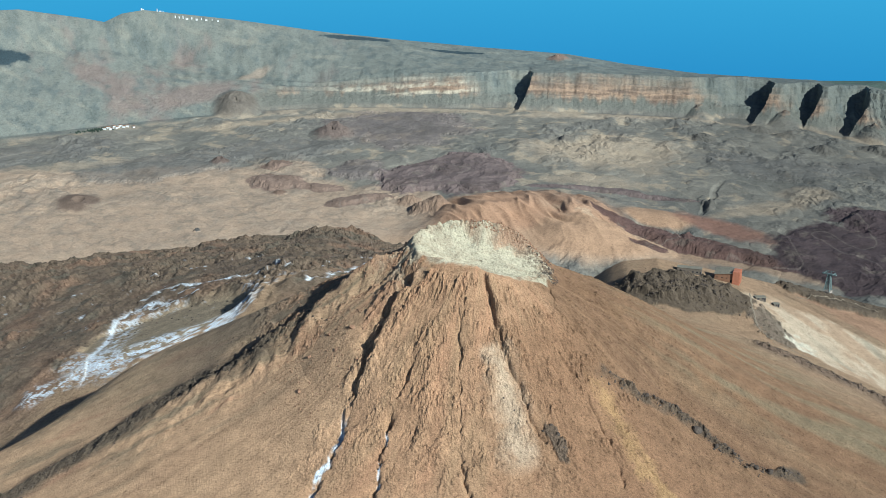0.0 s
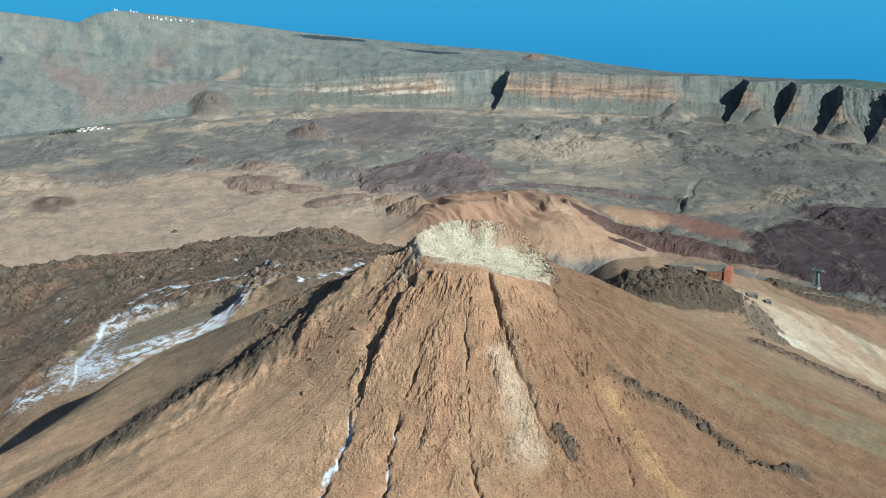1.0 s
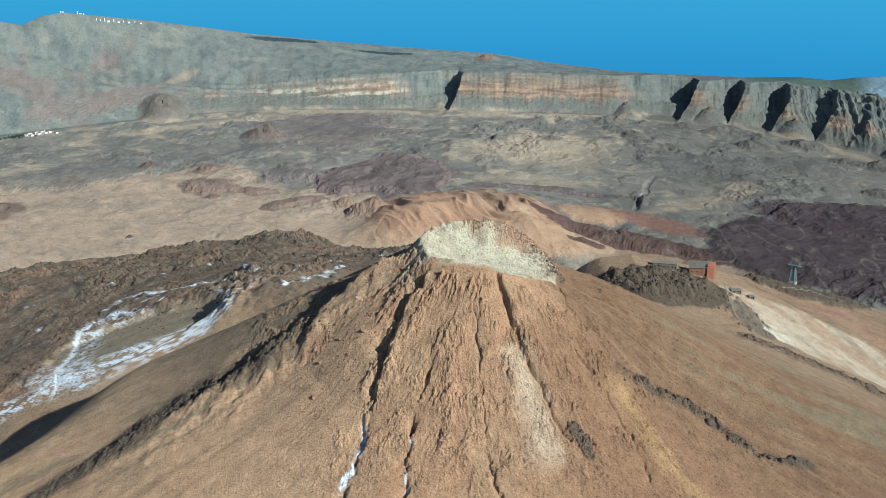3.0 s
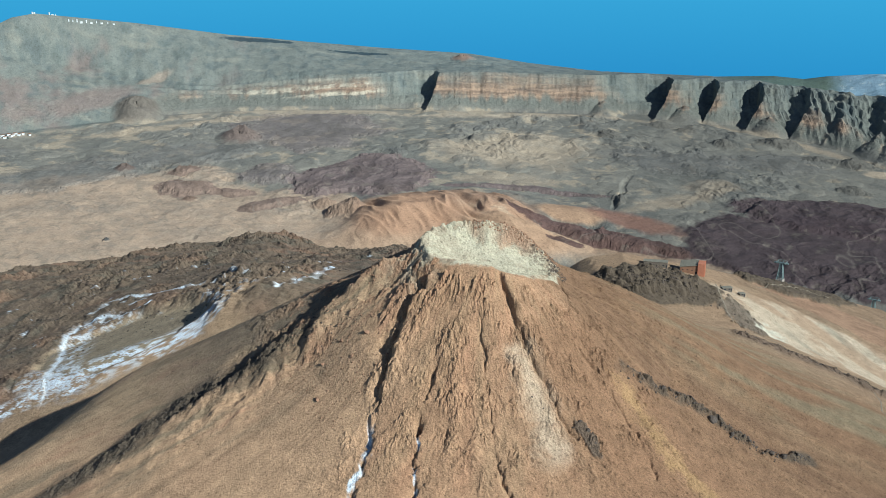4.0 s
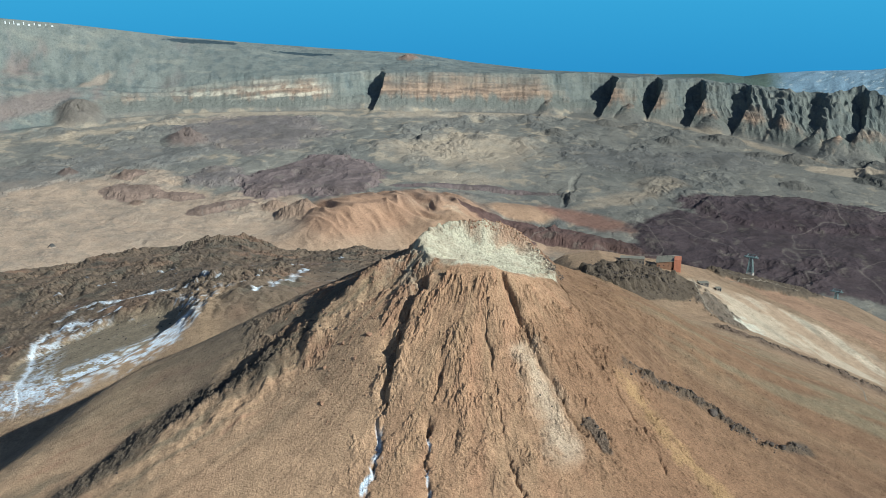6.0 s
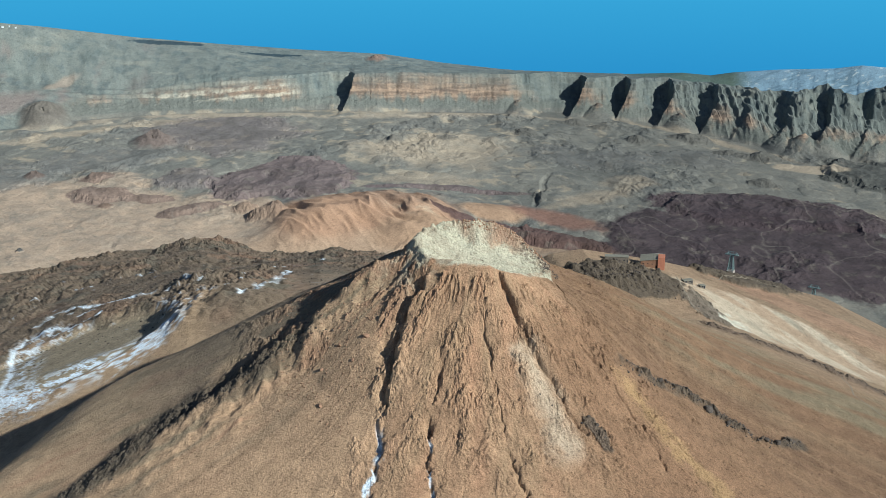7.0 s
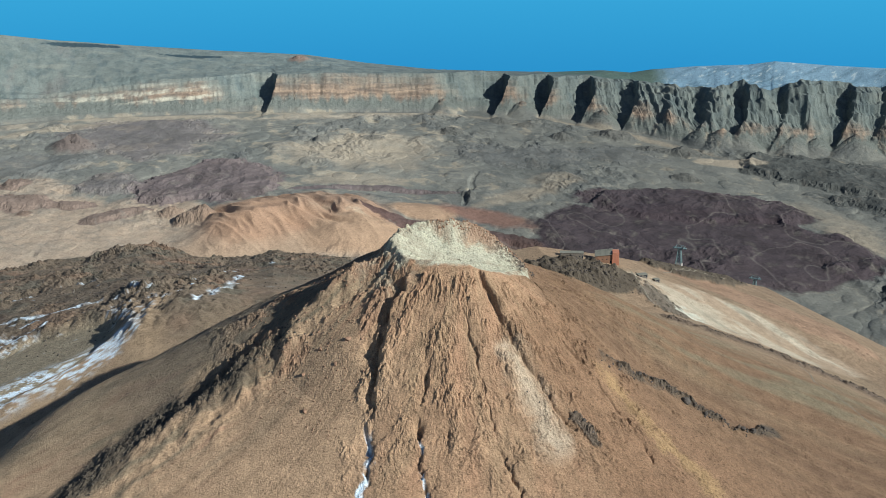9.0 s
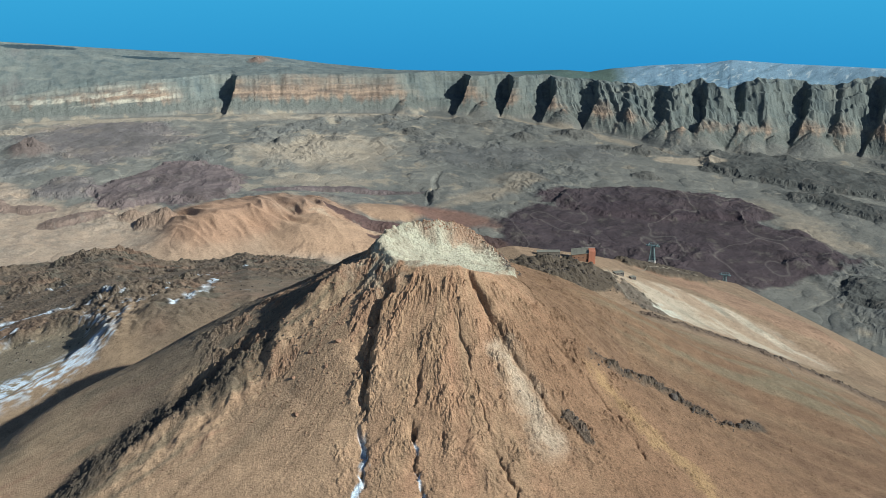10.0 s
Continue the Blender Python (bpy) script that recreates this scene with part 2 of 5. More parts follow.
def cone_height(x, y):
    base, r, th = mountain_base(x, y), np.hypot(x - CX, y - CY), np.arctan2(x - CX, -(y - CY))
    deg = np.degrees(th)
    q = r / crater_rim(th)[1]
    front = ramp(-75, -50, deg) * ramp(75, 45, deg)
    z = base
    if r.min() > 330:
        return z + 0.3 * fbm(x, y, 6, 4, 15, 0.65)
    # broken ribs that run down the slope
    w1, w2 = fbm(x, y, 14, 3, 2), fbm(x, y, 14, 3, 5)
    rib = fbm(th * 66 + 0.02 * r + 3.2 * w1, r * 0.34 + 2.2 * w2, 3.2, 5, 3, 0.68, True)
    crag = fbm(th * 60 + 3 * w1, r * 0.25 + 3 * w2, 10, 4, 18, 0.55, True)
    blocks = fbm(x + 1.5 * w1, y + 1.5 * w2, 2.8, 4, 9, 0.75, True)
    amp = 1.05 * front * ramp(36, 46, r) * (0.4 + 1.6 * ramp(175, 90, r)) * (0.4 + 0.95 * ramp(-0.25, 0.35, w2 + 0.5 * w1))
    bound = np.interp(r, (59, 82, 114, 180), (-52, -45, -37, -29))
    smooth_left = ramp(-90, -76, deg - 0.05 * (r - 90)) * ramp(-1, -5, deg - bound + 3 * w1) * ramp(48, 70, r + 8 * w2)
    slab = ramp(20, 34, deg) * ramp(70, 50, deg) * ramp(70, 50, r)
    amp = amp * (1 - 0.92 * smooth_left) * (1 - 0.6 * slab) + 0.22 * ramp(420, 250, r) * ramp(45, 70, r)
    lumps = stones(th * 60 + 0.8 * w1, r * 0.55 + 0.8 * w2, 3.6, 1, 0.75)
    small = stones(x, y, 1.9, 2, 0.55)
    z = z + amp * ramp(1.0, 1.06, q) * (0.6 * rib + 0.85 * crag + 0.6 * blocks * ramp(-0.3, 0.3, w1 + 0.1) + 0.22 * lumps * ramp(0.0, 0.25, w1) + 0.36 * small * ramp(-0.1, 0.3, w2) - 0.5)
    # broken rock of the left flank
    rocky = ramp(-135, -100, deg) * ramp(-40, -56, deg - 0.12 * (r - 60)) * ramp(36, 48, r) * ramp(165, 100, r + 20 * w1 - 25 * ramp(-82, -95, deg))
    outcrops = fbm(th * 60, r * 0.22, 9, 4, 16, 0.55)
    rocky = rocky * (0.04 + 0.96 * ramp(-0.05, 0.22, outcrops - 0.34 * ramp(-88, -70, deg) * ramp(62, 92, r)))
    z = z + rocky * ramp(1.0, 1.06, q) * 1.05 * (1.8 * fbm(th * 80 + 2 * w1, r * 0.45 + w2, 7, 6, 11, 0.68, True) + 1.3 * blocks + 0.45 * lumps + 0.8 * small - 0.9)
    z = z + ramp(-80, -96, deg) * ramp(-150, -128, deg) * ramp(46, 60, r) * ramp(290, 150, r) * 1.3 * fbm(th * 60 + 2 * w1, r * 0.07 + 2 * w2, 7, 5, 17, 0.62, True)
    crest = deg + 84 + 5 * w1 - 0.06 * (r - 100)
    z = z + (7.5 + 5 * ramp(180, 120, r) + 4 * w2) * np.exp(-np.where(crest > 0, crest / 8, crest / 6) ** 2) * ramp(46, 66, r) * ramp(270, 150, r)
    right = ramp(45, 65, deg) * ramp(40, 60, r) * ramp(330, 200, r)
    z = z + right * (0.6 + 0.8 * ramp(150, 80, r)) * (1.1 * fbm(th * 60 + 0.03 * r + w1, r * 0.3, 6, 5, 19, 0.66, True) + 0.5 * blocks * ramp(0.0, 0.4, w2 + 0.1) + 0.5 * small * ramp(0.0, 0.4, w1))
    # the named gullies and lava ribs
    for pts, w, dep, warp, seed in ((GULLY_A, 2.4, 5.0, 4.5, 1), (GULLY_B, 1.9, 5.0, 3.5, 2), (GULLY_D, 1.3, 3.0, 4.0, 4),
                                    (GULLY_E, 1.5, 1.8, 2.5, 5), (GULLY_F, 2.0, 1.8, 3.0, 6)):
        s, al = path_field(x, y, pts, warp, 7.0, seed)
        z = z + cut(s, al, w * (1 + (0.9 * ramp(0.55, 0.2, al) if seed == 1 else 0)), (dep + (4.5 * ramp(0.6, 0.25, al) if seed == 1 else 0)) * np.clip(0.75 + 1.7 * fbm(x, y, 13, 3, 30 + seed), 0.1, 1.8))
    s, al = path_field(x, y, GULLY_A, 4.5, 7.0, 1)
    z = z + (4.5 + 3 * w2) * ramp(-0.6, 1.8, s) * np.exp(-np.abs(s) / 7) * ramp(0, 0.06, al) * ramp(0.66, 0.4, al)
    s, al = path_field(x, y, GULLY_C, 1.6, 7.0, 3)
    z = z + cut(s, al, 2.6, 5.5 * (1 - 0.5 * al)) + 3.0 * ramp(-1.0, 1.0, s) * np.exp(-np.abs(s) / 10) * ramp(0, 0.05, al) * ramp(0.7, 0.4, al)
    s, al = path_field(x, y, LAVA_RIB, 4.0, 10.0, 7)
    body = np.exp(-(s / (3.2 + 1.5 * fbm(x, y, 12, 2, 40))) ** 2) * ramp(0, 0.04, al) * ramp(1, 0.93, al)
    z = z + body * ramp(-0.35, 0.05, fbm(x, y, 16, 3, 43)) * (1.3 + 2.8 * fbm(x, y, 5, 4, 41, 0.72, True) + 0.55 * stones(x, y, 3.2, 3, 0.8) + 0.6 * small)
    s, al = path_field(x, y, LEFT_RIB, 6.0, 14.0, 8)
    body = np.exp(-(s / 13.0) ** 2) * ramp(0, 0.15, al)
    z = z + 0.7 * body * (0.4 + 2.4 * fbm(th * 60 + w1, r * 0.4, 5, 5, 42, 0.68, True) + 1.3 * blocks + 0.4 * lumps + 0.9 * small)
    z = z + blob(x, y, 80, -102, 11, 4, -60, 0.7, 5, 90) * (0.2 + 1.8 * blocks)
    # crater: rubble on the rim, soft floor
    rim = np.exp(-((q - 0.98) / 0.14) ** 2) * ramp(30, 100, np.abs(deg))
    z = z + rim * (0.3 + 1.9 * fbm(x, y, 6, 5, 13, 0.72, True) + 0.8 * small + 0.5 * stones(x, y, 3.4, 12, 0.6))
    z = z + ramp(1.0, 0.7, q) * (1.5 * fbm(x, y, 9, 6, 14, 0.66) + 0.55 * small * ramp(0.4, 0.8, q) + 1.0 * blocks * ramp(0.5, 0.85, q))
    return z + 0.16 * fbm(x, y, 2.2, 3, 15, 0.7)


def lava_mask(x, y):
    """Where the shoulder is bare lava: the plateau on the left, the blocks before the station, the rough band on the right."""
    n = fbm(x, y, 60, 4, 51)
    hollow = blob(x, y, -318, 335, 90, 68, -10, 0.22, 50, 6)
    left = ramp(-20, -60, x + 0.1 * (y - 300) + 25 * n) * ramp(300, 420, y + 0.25 * (x + 200) + 45 * n) * (1 - hollow)
    left = np.maximum(left, ramp(420, 520, y - 0.1 * x) * ramp(150, 80, x) * (1 - hollow))
    left = np.maximum(left, ramp(-380, -410, x + 15 * n) * ramp(150, 250, y) * (1 - hollow))
    left = np.maximum(left, ramp(-205, -170, x + 15 * n) * ramp(215, 290, y + 30 * n) * ramp(40, -10, x))
    blocks = blob(x, y, 180, 272, 62, 38, 10, 0.4, 22, 3)
    s, al = path_field(x, y, ((240, 175), (285, 150), (315, 140), (345, 122), (380, 100), (420, 70)), 8, 30, 9)
    band = ramp(14, 4, np.where(s < 0, 0.45 * np.abs(s), np.abs(s)) + 9 * n)
    hump = blob(x, y, 358, 410, 78, 30, 30, 0.35, 25, 5)
    return left, blocks, band, hump, hollow


def shoulder_height(x, y):
    z = mountain_base(x, y)
    left, blocks, band, hump, hollow = lava_mask(x, y)
    far = ramp(350, 900, y)
    lumps = stones(x + 6 * fbm(x, y, 20, 2, 48), y, 17, 6, 0.6)
    small = stones(x, y, 6.5, 7, 0.6)
    rugged = 0.2 + 0.8 * ramp(-0.12, 0.22, fbm(x, y, 120, 4, 47, 0.55))
    z = z + left * rugged * (0.22 * lumps + 0.5 * small)
    left = left * (0.50 + 0.50 * ramp(-40, -340, x - 0.1 * (y - 400)))
    z = z + left * (10 + 4 * far) * (fbm(x, y, 160, 4, 49, 0.5, True) - 0.15) + left * (0.25 + rugged) * (6.0 + 4 * far) * (fbm(x, y, 42, 6, 52, 0.66, True) - 0.1) + left * (0.3 + rugged) * 0.9 * fbm(x, y, 9, 4, 53, 0.7, True)
    z = z + blocks * (0.3 + 0.7 * blob(x, y, 181, 276, 46, 27, 10, 0.5, 20, 3)) * (2.5 + 5.0 * fbm(x, y, 26, 6, 54, 0.58, True) + 0.2 * lumps + 0.7 * small) + band * (0.3 + 1.2 * fbm(x, y, 9, 5, 55, 0.62, True) + 0.5 * small)
    z = z + hump * (4.0 + 0.4 * small + 1.2 * fbm(x, y, 18, 5, 56, 0.62, True))
    z = z + blob(x, y, 256, 238, 15, 34, 15, 0.6, 9, 14) * (1.4 * fbm(x, y, 9, 5, 59, 0.66, True) + 0.35 * small)
    # the snow hollow, and the step of lava that shades it
    z = z - 3 * hollow
    step = ramp(-238, -208, x + 0.16 * (y - 300) + 10 * fbm(x, y, 25, 4, 57)) * ramp(-90, -160, x) * ramp(255, 285, y) * ramp(520, 430, y)
    z = z + step * (5.0 + 0.2 * lumps + 0.4 * small + 3 * fbm(x, y, 20, 5, 58, 0.62, True))
    s, al = path_field(x, y, SNOW_ARC, 6, 20, 60)
    return z + 2.5 * ramp(3, -9, s) * np.exp(-np.abs(s) / 30) * ramp(0, 0.1, al)


SNOW_ARC = ((-354, 424), (-375, 430), (-395, 426), (-398, 389), (-387, 347), (-374, 281))
SNOW_BAND = ((-369, 266), (-327, 259), (-299, 269), (-263, 267), (-244, 276))


def mountain_height(x, y):
    r = np.hypot(x - CX, y - CY)
    if r.max() < 180:
        return cone_height(x, y)
    w = ramp(180, 260, r) * ramp(90, 150, y + 0.2 * np.abs(x - CX))
    return cone_height(x, y) + w * (shoulder_height(x, y) - mountain_base(x, y))


def blend(col, colour, mask):
    return col + (colour - col) * np.clip(mask, 0, 1)[..., None]


TAN, PALE, RUST, GREY_BROWN = tone(196, 152, 110), tone(216, 200, 168), tone(204, 148, 106), tone(204, 166, 124)
SNOW, LAVA, LAVA_RED, YELLOW, GREENISH = tone(236, 240, 246), tone(128, 106, 86), tone(154, 116, 90), tone(206, 158, 98), tone(150, 134, 102)


def shoulder_colour(col, x, y, beyond):
    left, blocks, band, hump, hollow = lava_mask(x, y)
    col = blend(col, tone(176, 140, 106), beyond * 0.8)
    col = blend(col, LAVA, beyond * left)
    col = blend(col, LAVA_RED, beyond * left * ramp(0.0, 0.5, fbm(x, y, 90, 4, 63)) * 0.8)
    col = blend(col, tone(132, 106, 86), beyond * band)
    col = blend(col, tone(112, 100, 84), beyond * left * ramp(0.0, 0.4, fbm(x, y, 36, 5, 75)) * 0.9)
    col = blend(col, tone(168, 146, 116), beyond * hollow * 0.9)
    pale = blob(x, y, 338, 236, 105, 52, -30, 0.3, 30, 12)
    col = blend(col, tone(198, 162, 128), beyond * pale)
    col = blend(col, tone(216, 188, 156), beyond * pale * ramp(-0.05, 0.25, fbm(x + 0.5 * y, 0.35 * y, 26, 4, 73) + 0.3 * blob(x, y, 300, 235, 40, 30, -30, 0.4, 15, 16)))
    col = blend(col, tone(168, 156, 132), beyond * pale * ramp(0.1, 0.5, fbm(x + 0.6 * y, 0.4 * y, 30, 4, 74)) * 0.8)
    col = blend(col, tone(126, 110, 94), beyond * blob(x, y, 256, 238, 15, 34, 15, 0.6, 9, 14) * 0.85)
    col = blend(col, tone(226, 212, 186), beyond * blob(x, y, 279, 226, 11, 16, 20, 0.6, 8, 15) * ramp(-0.2, 0.1, fbm(x, y, 8, 4, 127)))
    col = blend(col, tone(188, 140, 106), beyond * blob(x, y, 400, 330, 110, 45, -35, 0.3, 30, 13) * (1 - pale) * 0.8)
    col = blend(col, tone(112, 94, 76), beyond * np.minimum(3.5 * np.maximum(blocks, hump), 1))
    return col


def shoulder_snow(snow, x, y, beyond):
    patchy = fbm(x, y, 16, 5, 70, 0.65)
    s, al = path_field(x, y, SNOW_ARC, 6, 20, 60)
    speckled = ramp(-0.12, 0.12, fbm(x, y, 7, 4, 76, 0.65))
    arc = np.maximum(ramp(5, 1, np.abs(s) + 5 * patchy), ramp(26, 4, np.abs(s - 12)) * ramp(0.0, 0.12, fbm(x, y, 9, 5, 122, 0.7)) * 0.75)
    s, al = path_field(x, y, SNOW_BAND, 8, 30, 61)
    low = ramp(40, 6, np.abs(s - 8)) * ramp(0.0, 0.07, fbm(x * 0.8 + 0.3 * y, y * 1.2, 9, 6, 77, 0.75) + 0.16 * fbm(x, y, 40, 2, 123) + 0.06 * ramp(20, 0, np.abs(s - 4)))
    s, al = path_field(x, y, ((-410, 240), (-399, 242), (-372, 257), (-338, 249)), 8, 30, 62)
    low = np.maximum(low, ramp(24, 4, np.abs(s)) * ramp(0.0, 0.08, fbm(x, y, 8, 6, 78, 0.75)))
    drift = blob(x, y, -228, 288, 22, 24, 20, 0.6, 14, 32) * ramp(-0.25, 0.1, patchy) * (0.4 + 0.6 * speckled)
    snow = np.maximum(snow, beyond * np.maximum(np.maximum(arc, low), drift))
    step_snow = blob(x, y, -225, 380, 22, 90, 8, 0.4, 20, 34) * ramp(0.0, 0.2, patchy)
    lines = 0.0
    for k, pts in enumerate((((-395, 470), (-363, 482), (-317, 463), (-266, 456)), ((-160, 300), (-140, 330), (-125, 430)), ((-380, 760), (-300, 720), (-200, 700)))):
        s, al = path_field(x, y, pts, 14, 40, 63 + k)
        lines = np.maximum(lines, ramp(5, 1.2, np.abs(s) + 7 * patchy) * (0.3 + 0.7 * speckled))
    streaks = ramp(0.26, 0.38, fbm(x * 0.5 + y * 0.4, y * 1.3 - 0.3 * x, 22, 5, 71, 0.6)) * ramp(330, 380, y) * ramp(800, 520, y) * ramp(-20, -120, x)
    snow = np.maximum(snow, beyond * np.maximum(np.maximum(lines, 0.6 * step_snow * speckled), streaks * ramp(0.1, 0.3, patchy)))
    return snow


def mountain_colour(x, y, z):
    r, th = np.hypot(x - CX, y - CY), np.arctan2(x - CX, -(y - CY))
    deg, q = np.degrees(th), r / crater_rim(th)[1]
    col = np.zeros(x.shape + (3,)) + TAN
    n1, n2 = fbm(x, y, 40, 4, 60), fbm(th * 60, r * 0.12, 6, 4, 61)
    col = blend(col, RUST, 0.5 + 0.9 * n2 + 0.2 * n1)
    col = blend(col, tone(164, 118, 82), ramp(0, 30, deg + 8 * n1) * ramp(50, 75, r) * 0.8)
    col = blend(col, GREY_BROWN, ramp(-58, -85, deg + 10 * n1) * 0.9 * ramp(40, 60, r))
    col = blend(col, tone(150, 110, 78), ramp(40, 70, deg + 8 * n1))
    col = blend(col, GREENISH, ramp(0.15, 0.5, fbm(th * 30, r * 0.03, 3.2, 3, 62) + 0.25) * ramp(72, 90, deg) * ramp(70, 130, r) * 0.7)
    streak = fbm(th * 85 + 4 * n1, r * 0.06, 5, 5, 72, 0.55)
    on_right = ramp(40, 70, deg)
    col = blend(col, tone(128, 92, 68), on_right * ramp(0.0, 0.5, streak) * 0.5)
    col = blend(col, tone(158, 116, 80), on_right * ramp(0.05, 0.4, fbm(x, y, 26, 5, 128, 0.62)) * ramp(250, 160, r) * 0.6)
    col = blend(col, tone(182, 138, 98), on_right * ramp(0.1, 0.5, -streak) * 0.4)
    col = blend(col, tone(208, 162, 120), ramp(-24, -40, deg + 6 * n1) * ramp(-100, -85, deg) * ramp(60, 100, r) * 0.85)
    fall = fbm(th * 170 + 3 * n1, r * 0.05, 4, 4, 134, 0.6)
    col = blend(col, tone(150, 116, 86), ramp(0.0, 0.35, fall) * ramp(-22, -34, deg + 6 * n1) * ramp(60, 95, r) * 0.45)
    col = blend(col, tone(178, 138, 100), ramp(0.05, 0.4, -fall) * ramp(50, 65, deg) * ramp(60, 95, r) * 0.4)
    on_left = ramp(-50, -75, deg)
    col = blend(col, tone(138, 120, 94), on_left * ramp(0.0, 0.45, streak) * 0.75)
    col = blend(col, tone(188, 134, 100), on_left * ramp(0.05, 0.5, -streak) * 0.7)
    # dark lava of the left rear flank, its shadow band also put into the colour
    col = blend(col, tone(116, 100, 84), ramp(-84, -98, deg - 0.05 * (r - 100) + 10 * n1 + 14 * streak) * ramp(-150, -130, deg) * ramp(44, 60, r) * ramp(300, 170, r) * 0.8)
    beyond = ramp(180, 260, r) * ramp(90, 150, y + 0.2 * np.abs(x - CX))
    if r.max() > 180:
        col = shoulder_colour(col, x, y, beyond)
    if r.min() > 330:
        return blend(col, SNOW, shoulder_snow(np.zeros(x.shape), x, y, beyond))
    s, al = path_field(x, y, LAVA_RIB, 4.0, 10.0, 7)
    col = blend(col, tone(108, 92, 76), ramp(6.0, 2.0, np.abs(s) + 3 * n2 + 5 * n1) * ramp(-0.35, 0.05, fbm(x, y, 16, 3, 43)) * 0.85)
    s, al = path_field(x, y, LEFT_RIB, 6.0, 14.0, 8)
    col = blend(col, tone(98, 84, 70), ramp(21, 7, np.abs(s) + 9 * n1 + 12 * fbm(th * 60, r * 0.1, 7, 4, 133, 0.6)) * ramp(0, 0.2, al) * 0.95)
    outcrops = fbm(th * 60, r * 0.22, 9, 4, 16, 0.55)
    rocky = ramp(-135, -100, deg) * ramp(-40, -56, deg - 0.12 * (r - 60)) * ramp(36, 48, r) * ramp(165, 100, r) * ramp(-0.05, 0.22, outcrops - 0.34 * ramp(-88, -70, deg) * ramp(62, 92, r))
    col = blend(col, tone(182, 134, 99), rocky * 0.85)
    s, al = path_field(x, y, PALE_STREAK, 4.0, 9.0, 21)
    col = blend(col, tone(222, 190, 156), ramp(12, -3, np.abs(s) - 4 * al + 9 * fbm(x, y, 8, 5, 64, 0.6)) * ramp(0, 0.1, al) * ramp(1, 0.8, al) * 0.8)
    s, al = path_field(x, y, YELLOW_STREAK, 4.0, 9.0, 22)
    col = blend(col, YELLOW, ramp(9, 0, np.abs(s) + 9 * fbm(x, y, 7, 5, 64, 0.62)) * 0.65)
    col = blend(col, tone(112, 96, 82), blob(x, y, 80, -102, 11, 4, -60, 0.7, 5, 90) * 0.8)
    # crater: whitened by fumes, rusty rubble on its back rim
    edge = q + 0.16 * fbm(x, y, 8, 5, 65, 0.6)
    white = ramp(1.06, 0.97, edge)
    col = blend(col, PALE, white)
    col = blend(col, tone(194, 172, 142), white * ramp(0.0, 0.5, fbm(x, y, 12, 4, 66)) * 0.7)
    col = blend(col, tone(176, 142, 110), white * ramp(0.72, 0.98, edge) * ramp(-0.1, 0.25, fbm(x, y, 10, 5, 119, 0.62)) * 0.8)
    col = blend(col, tone(150, 138, 120), white * ramp(0.3, 0.55, fbm(x, y, 5, 5, 120, 0.7)) * 0.8)
    rubble = ramp(0.54, 0.72, edge + 0.0012 * (np.abs(deg) - 150) + 0.25 * fbm(x, y, 5, 4, 121, 0.65)) * ramp(115, 140, np.abs(deg) + 15 * n1) * ramp(-185, -150, -np.abs(deg))
    col = blend(col, tone(200, 150, 114), 0.85 * rubble * ramp(1.4, 1.15, edge) * np.where(deg > 0, 1, ramp(-148, -164, deg)))
    col = blend(col, tone(132, 108, 88), white * ramp(70, 95, deg) * ramp(140, 120, deg) * ramp(0.55, 0.8, edge) * ramp(0.0, 0.12, fbm(x, y, 3.5, 4, 129, 0.65)) * 0.85)
    outer = ramp(1.7, 1.05, edge) * ramp(-38, -58, deg) * ramp(-135, -110, deg)
    col = blend(col, tone(200, 180, 150), outer * ramp(-0.25, 0.2, fbm(x, y, 8, 5, 67, 0.6)) * 0.85)
    # snow left in hollows and gullies
    s, al = path_field(x, y, GULLY_A, 4.5, 7.0, 1)
    snow = ramp(2.2, 0.8, np.abs(s + 0.6)) * ramp(0.55, 0.66, al) * ramp(-0.25, 0.05, fbm(x, y, 7, 3, 68))
    s, al = path_field(x, y, GULLY_B, 3.5, 7.0, 2)
    snow = np.maximum(snow, ramp(1.2, 0.4, np.abs(s)) * ramp(0.45, 0.55, al) * ramp(-0.05, 0.2, fbm(x, y, 6, 3, 69)))
    if r.max() > 180:
        snow = shoulder_snow(snow, x, y, beyond)
    return blend(col, SNOW, snow)


def sheet(name, xs, ys, zs, cols, mat, closed=False, keep=None, smooth=False):
    """A grid of ground as one mesh: xs, ys, zs are rows by columns."""
    nr, nc = xs.shape
    co = np.stack([xs, ys, zs], -1).reshape(-1, 3)
    i = np.arange(nr - 1)[:, None] * nc + np.arange(nc if closed else nc - 1)[None, :]
    j = i + 1 if not closed else np.arange(nr - 1)[:, None] * nc + (np.arange(nc)[None, :] + 1) % nc
    quads = np.stack([i, j, j + nc, i + nc], -1).reshape(-1, 4)
    if keep is not None:
        quads = quads[keep.reshape(-1)[quads].all(1)]
    me = bpy.data.meshes.new(name)
    me.vertices.add(len(co))
    me.vertices.foreach_set("co", co.astype(np.float32).ravel())
    me.loops.add(quads.size)
    me.loops.foreach_set("vertex_index", quads.astype(np.int32).ravel())
    me.polygons.add(len(quads))
    me.polygons.foreach_set("loop_start", np.arange(0, quads.size, 4, dtype=np.int32))
    me.polygons.foreach_set("use_smooth", np.full(len(quads), smooth, dtype=bool))
    me.update(calc_edges=True)
    if cols is not None:
        at = me.color_attributes.new("tint", "FLOAT_COLOR", "POINT")
        at.data.foreach_set("color", np.concatenate([np.clip(cols, 0.004, 0.92), np.ones(cols.shape[:-1] + (1,))], -1).astype(np.float32).ravel())
    me.materials.append(mat)
    return new(name, me)


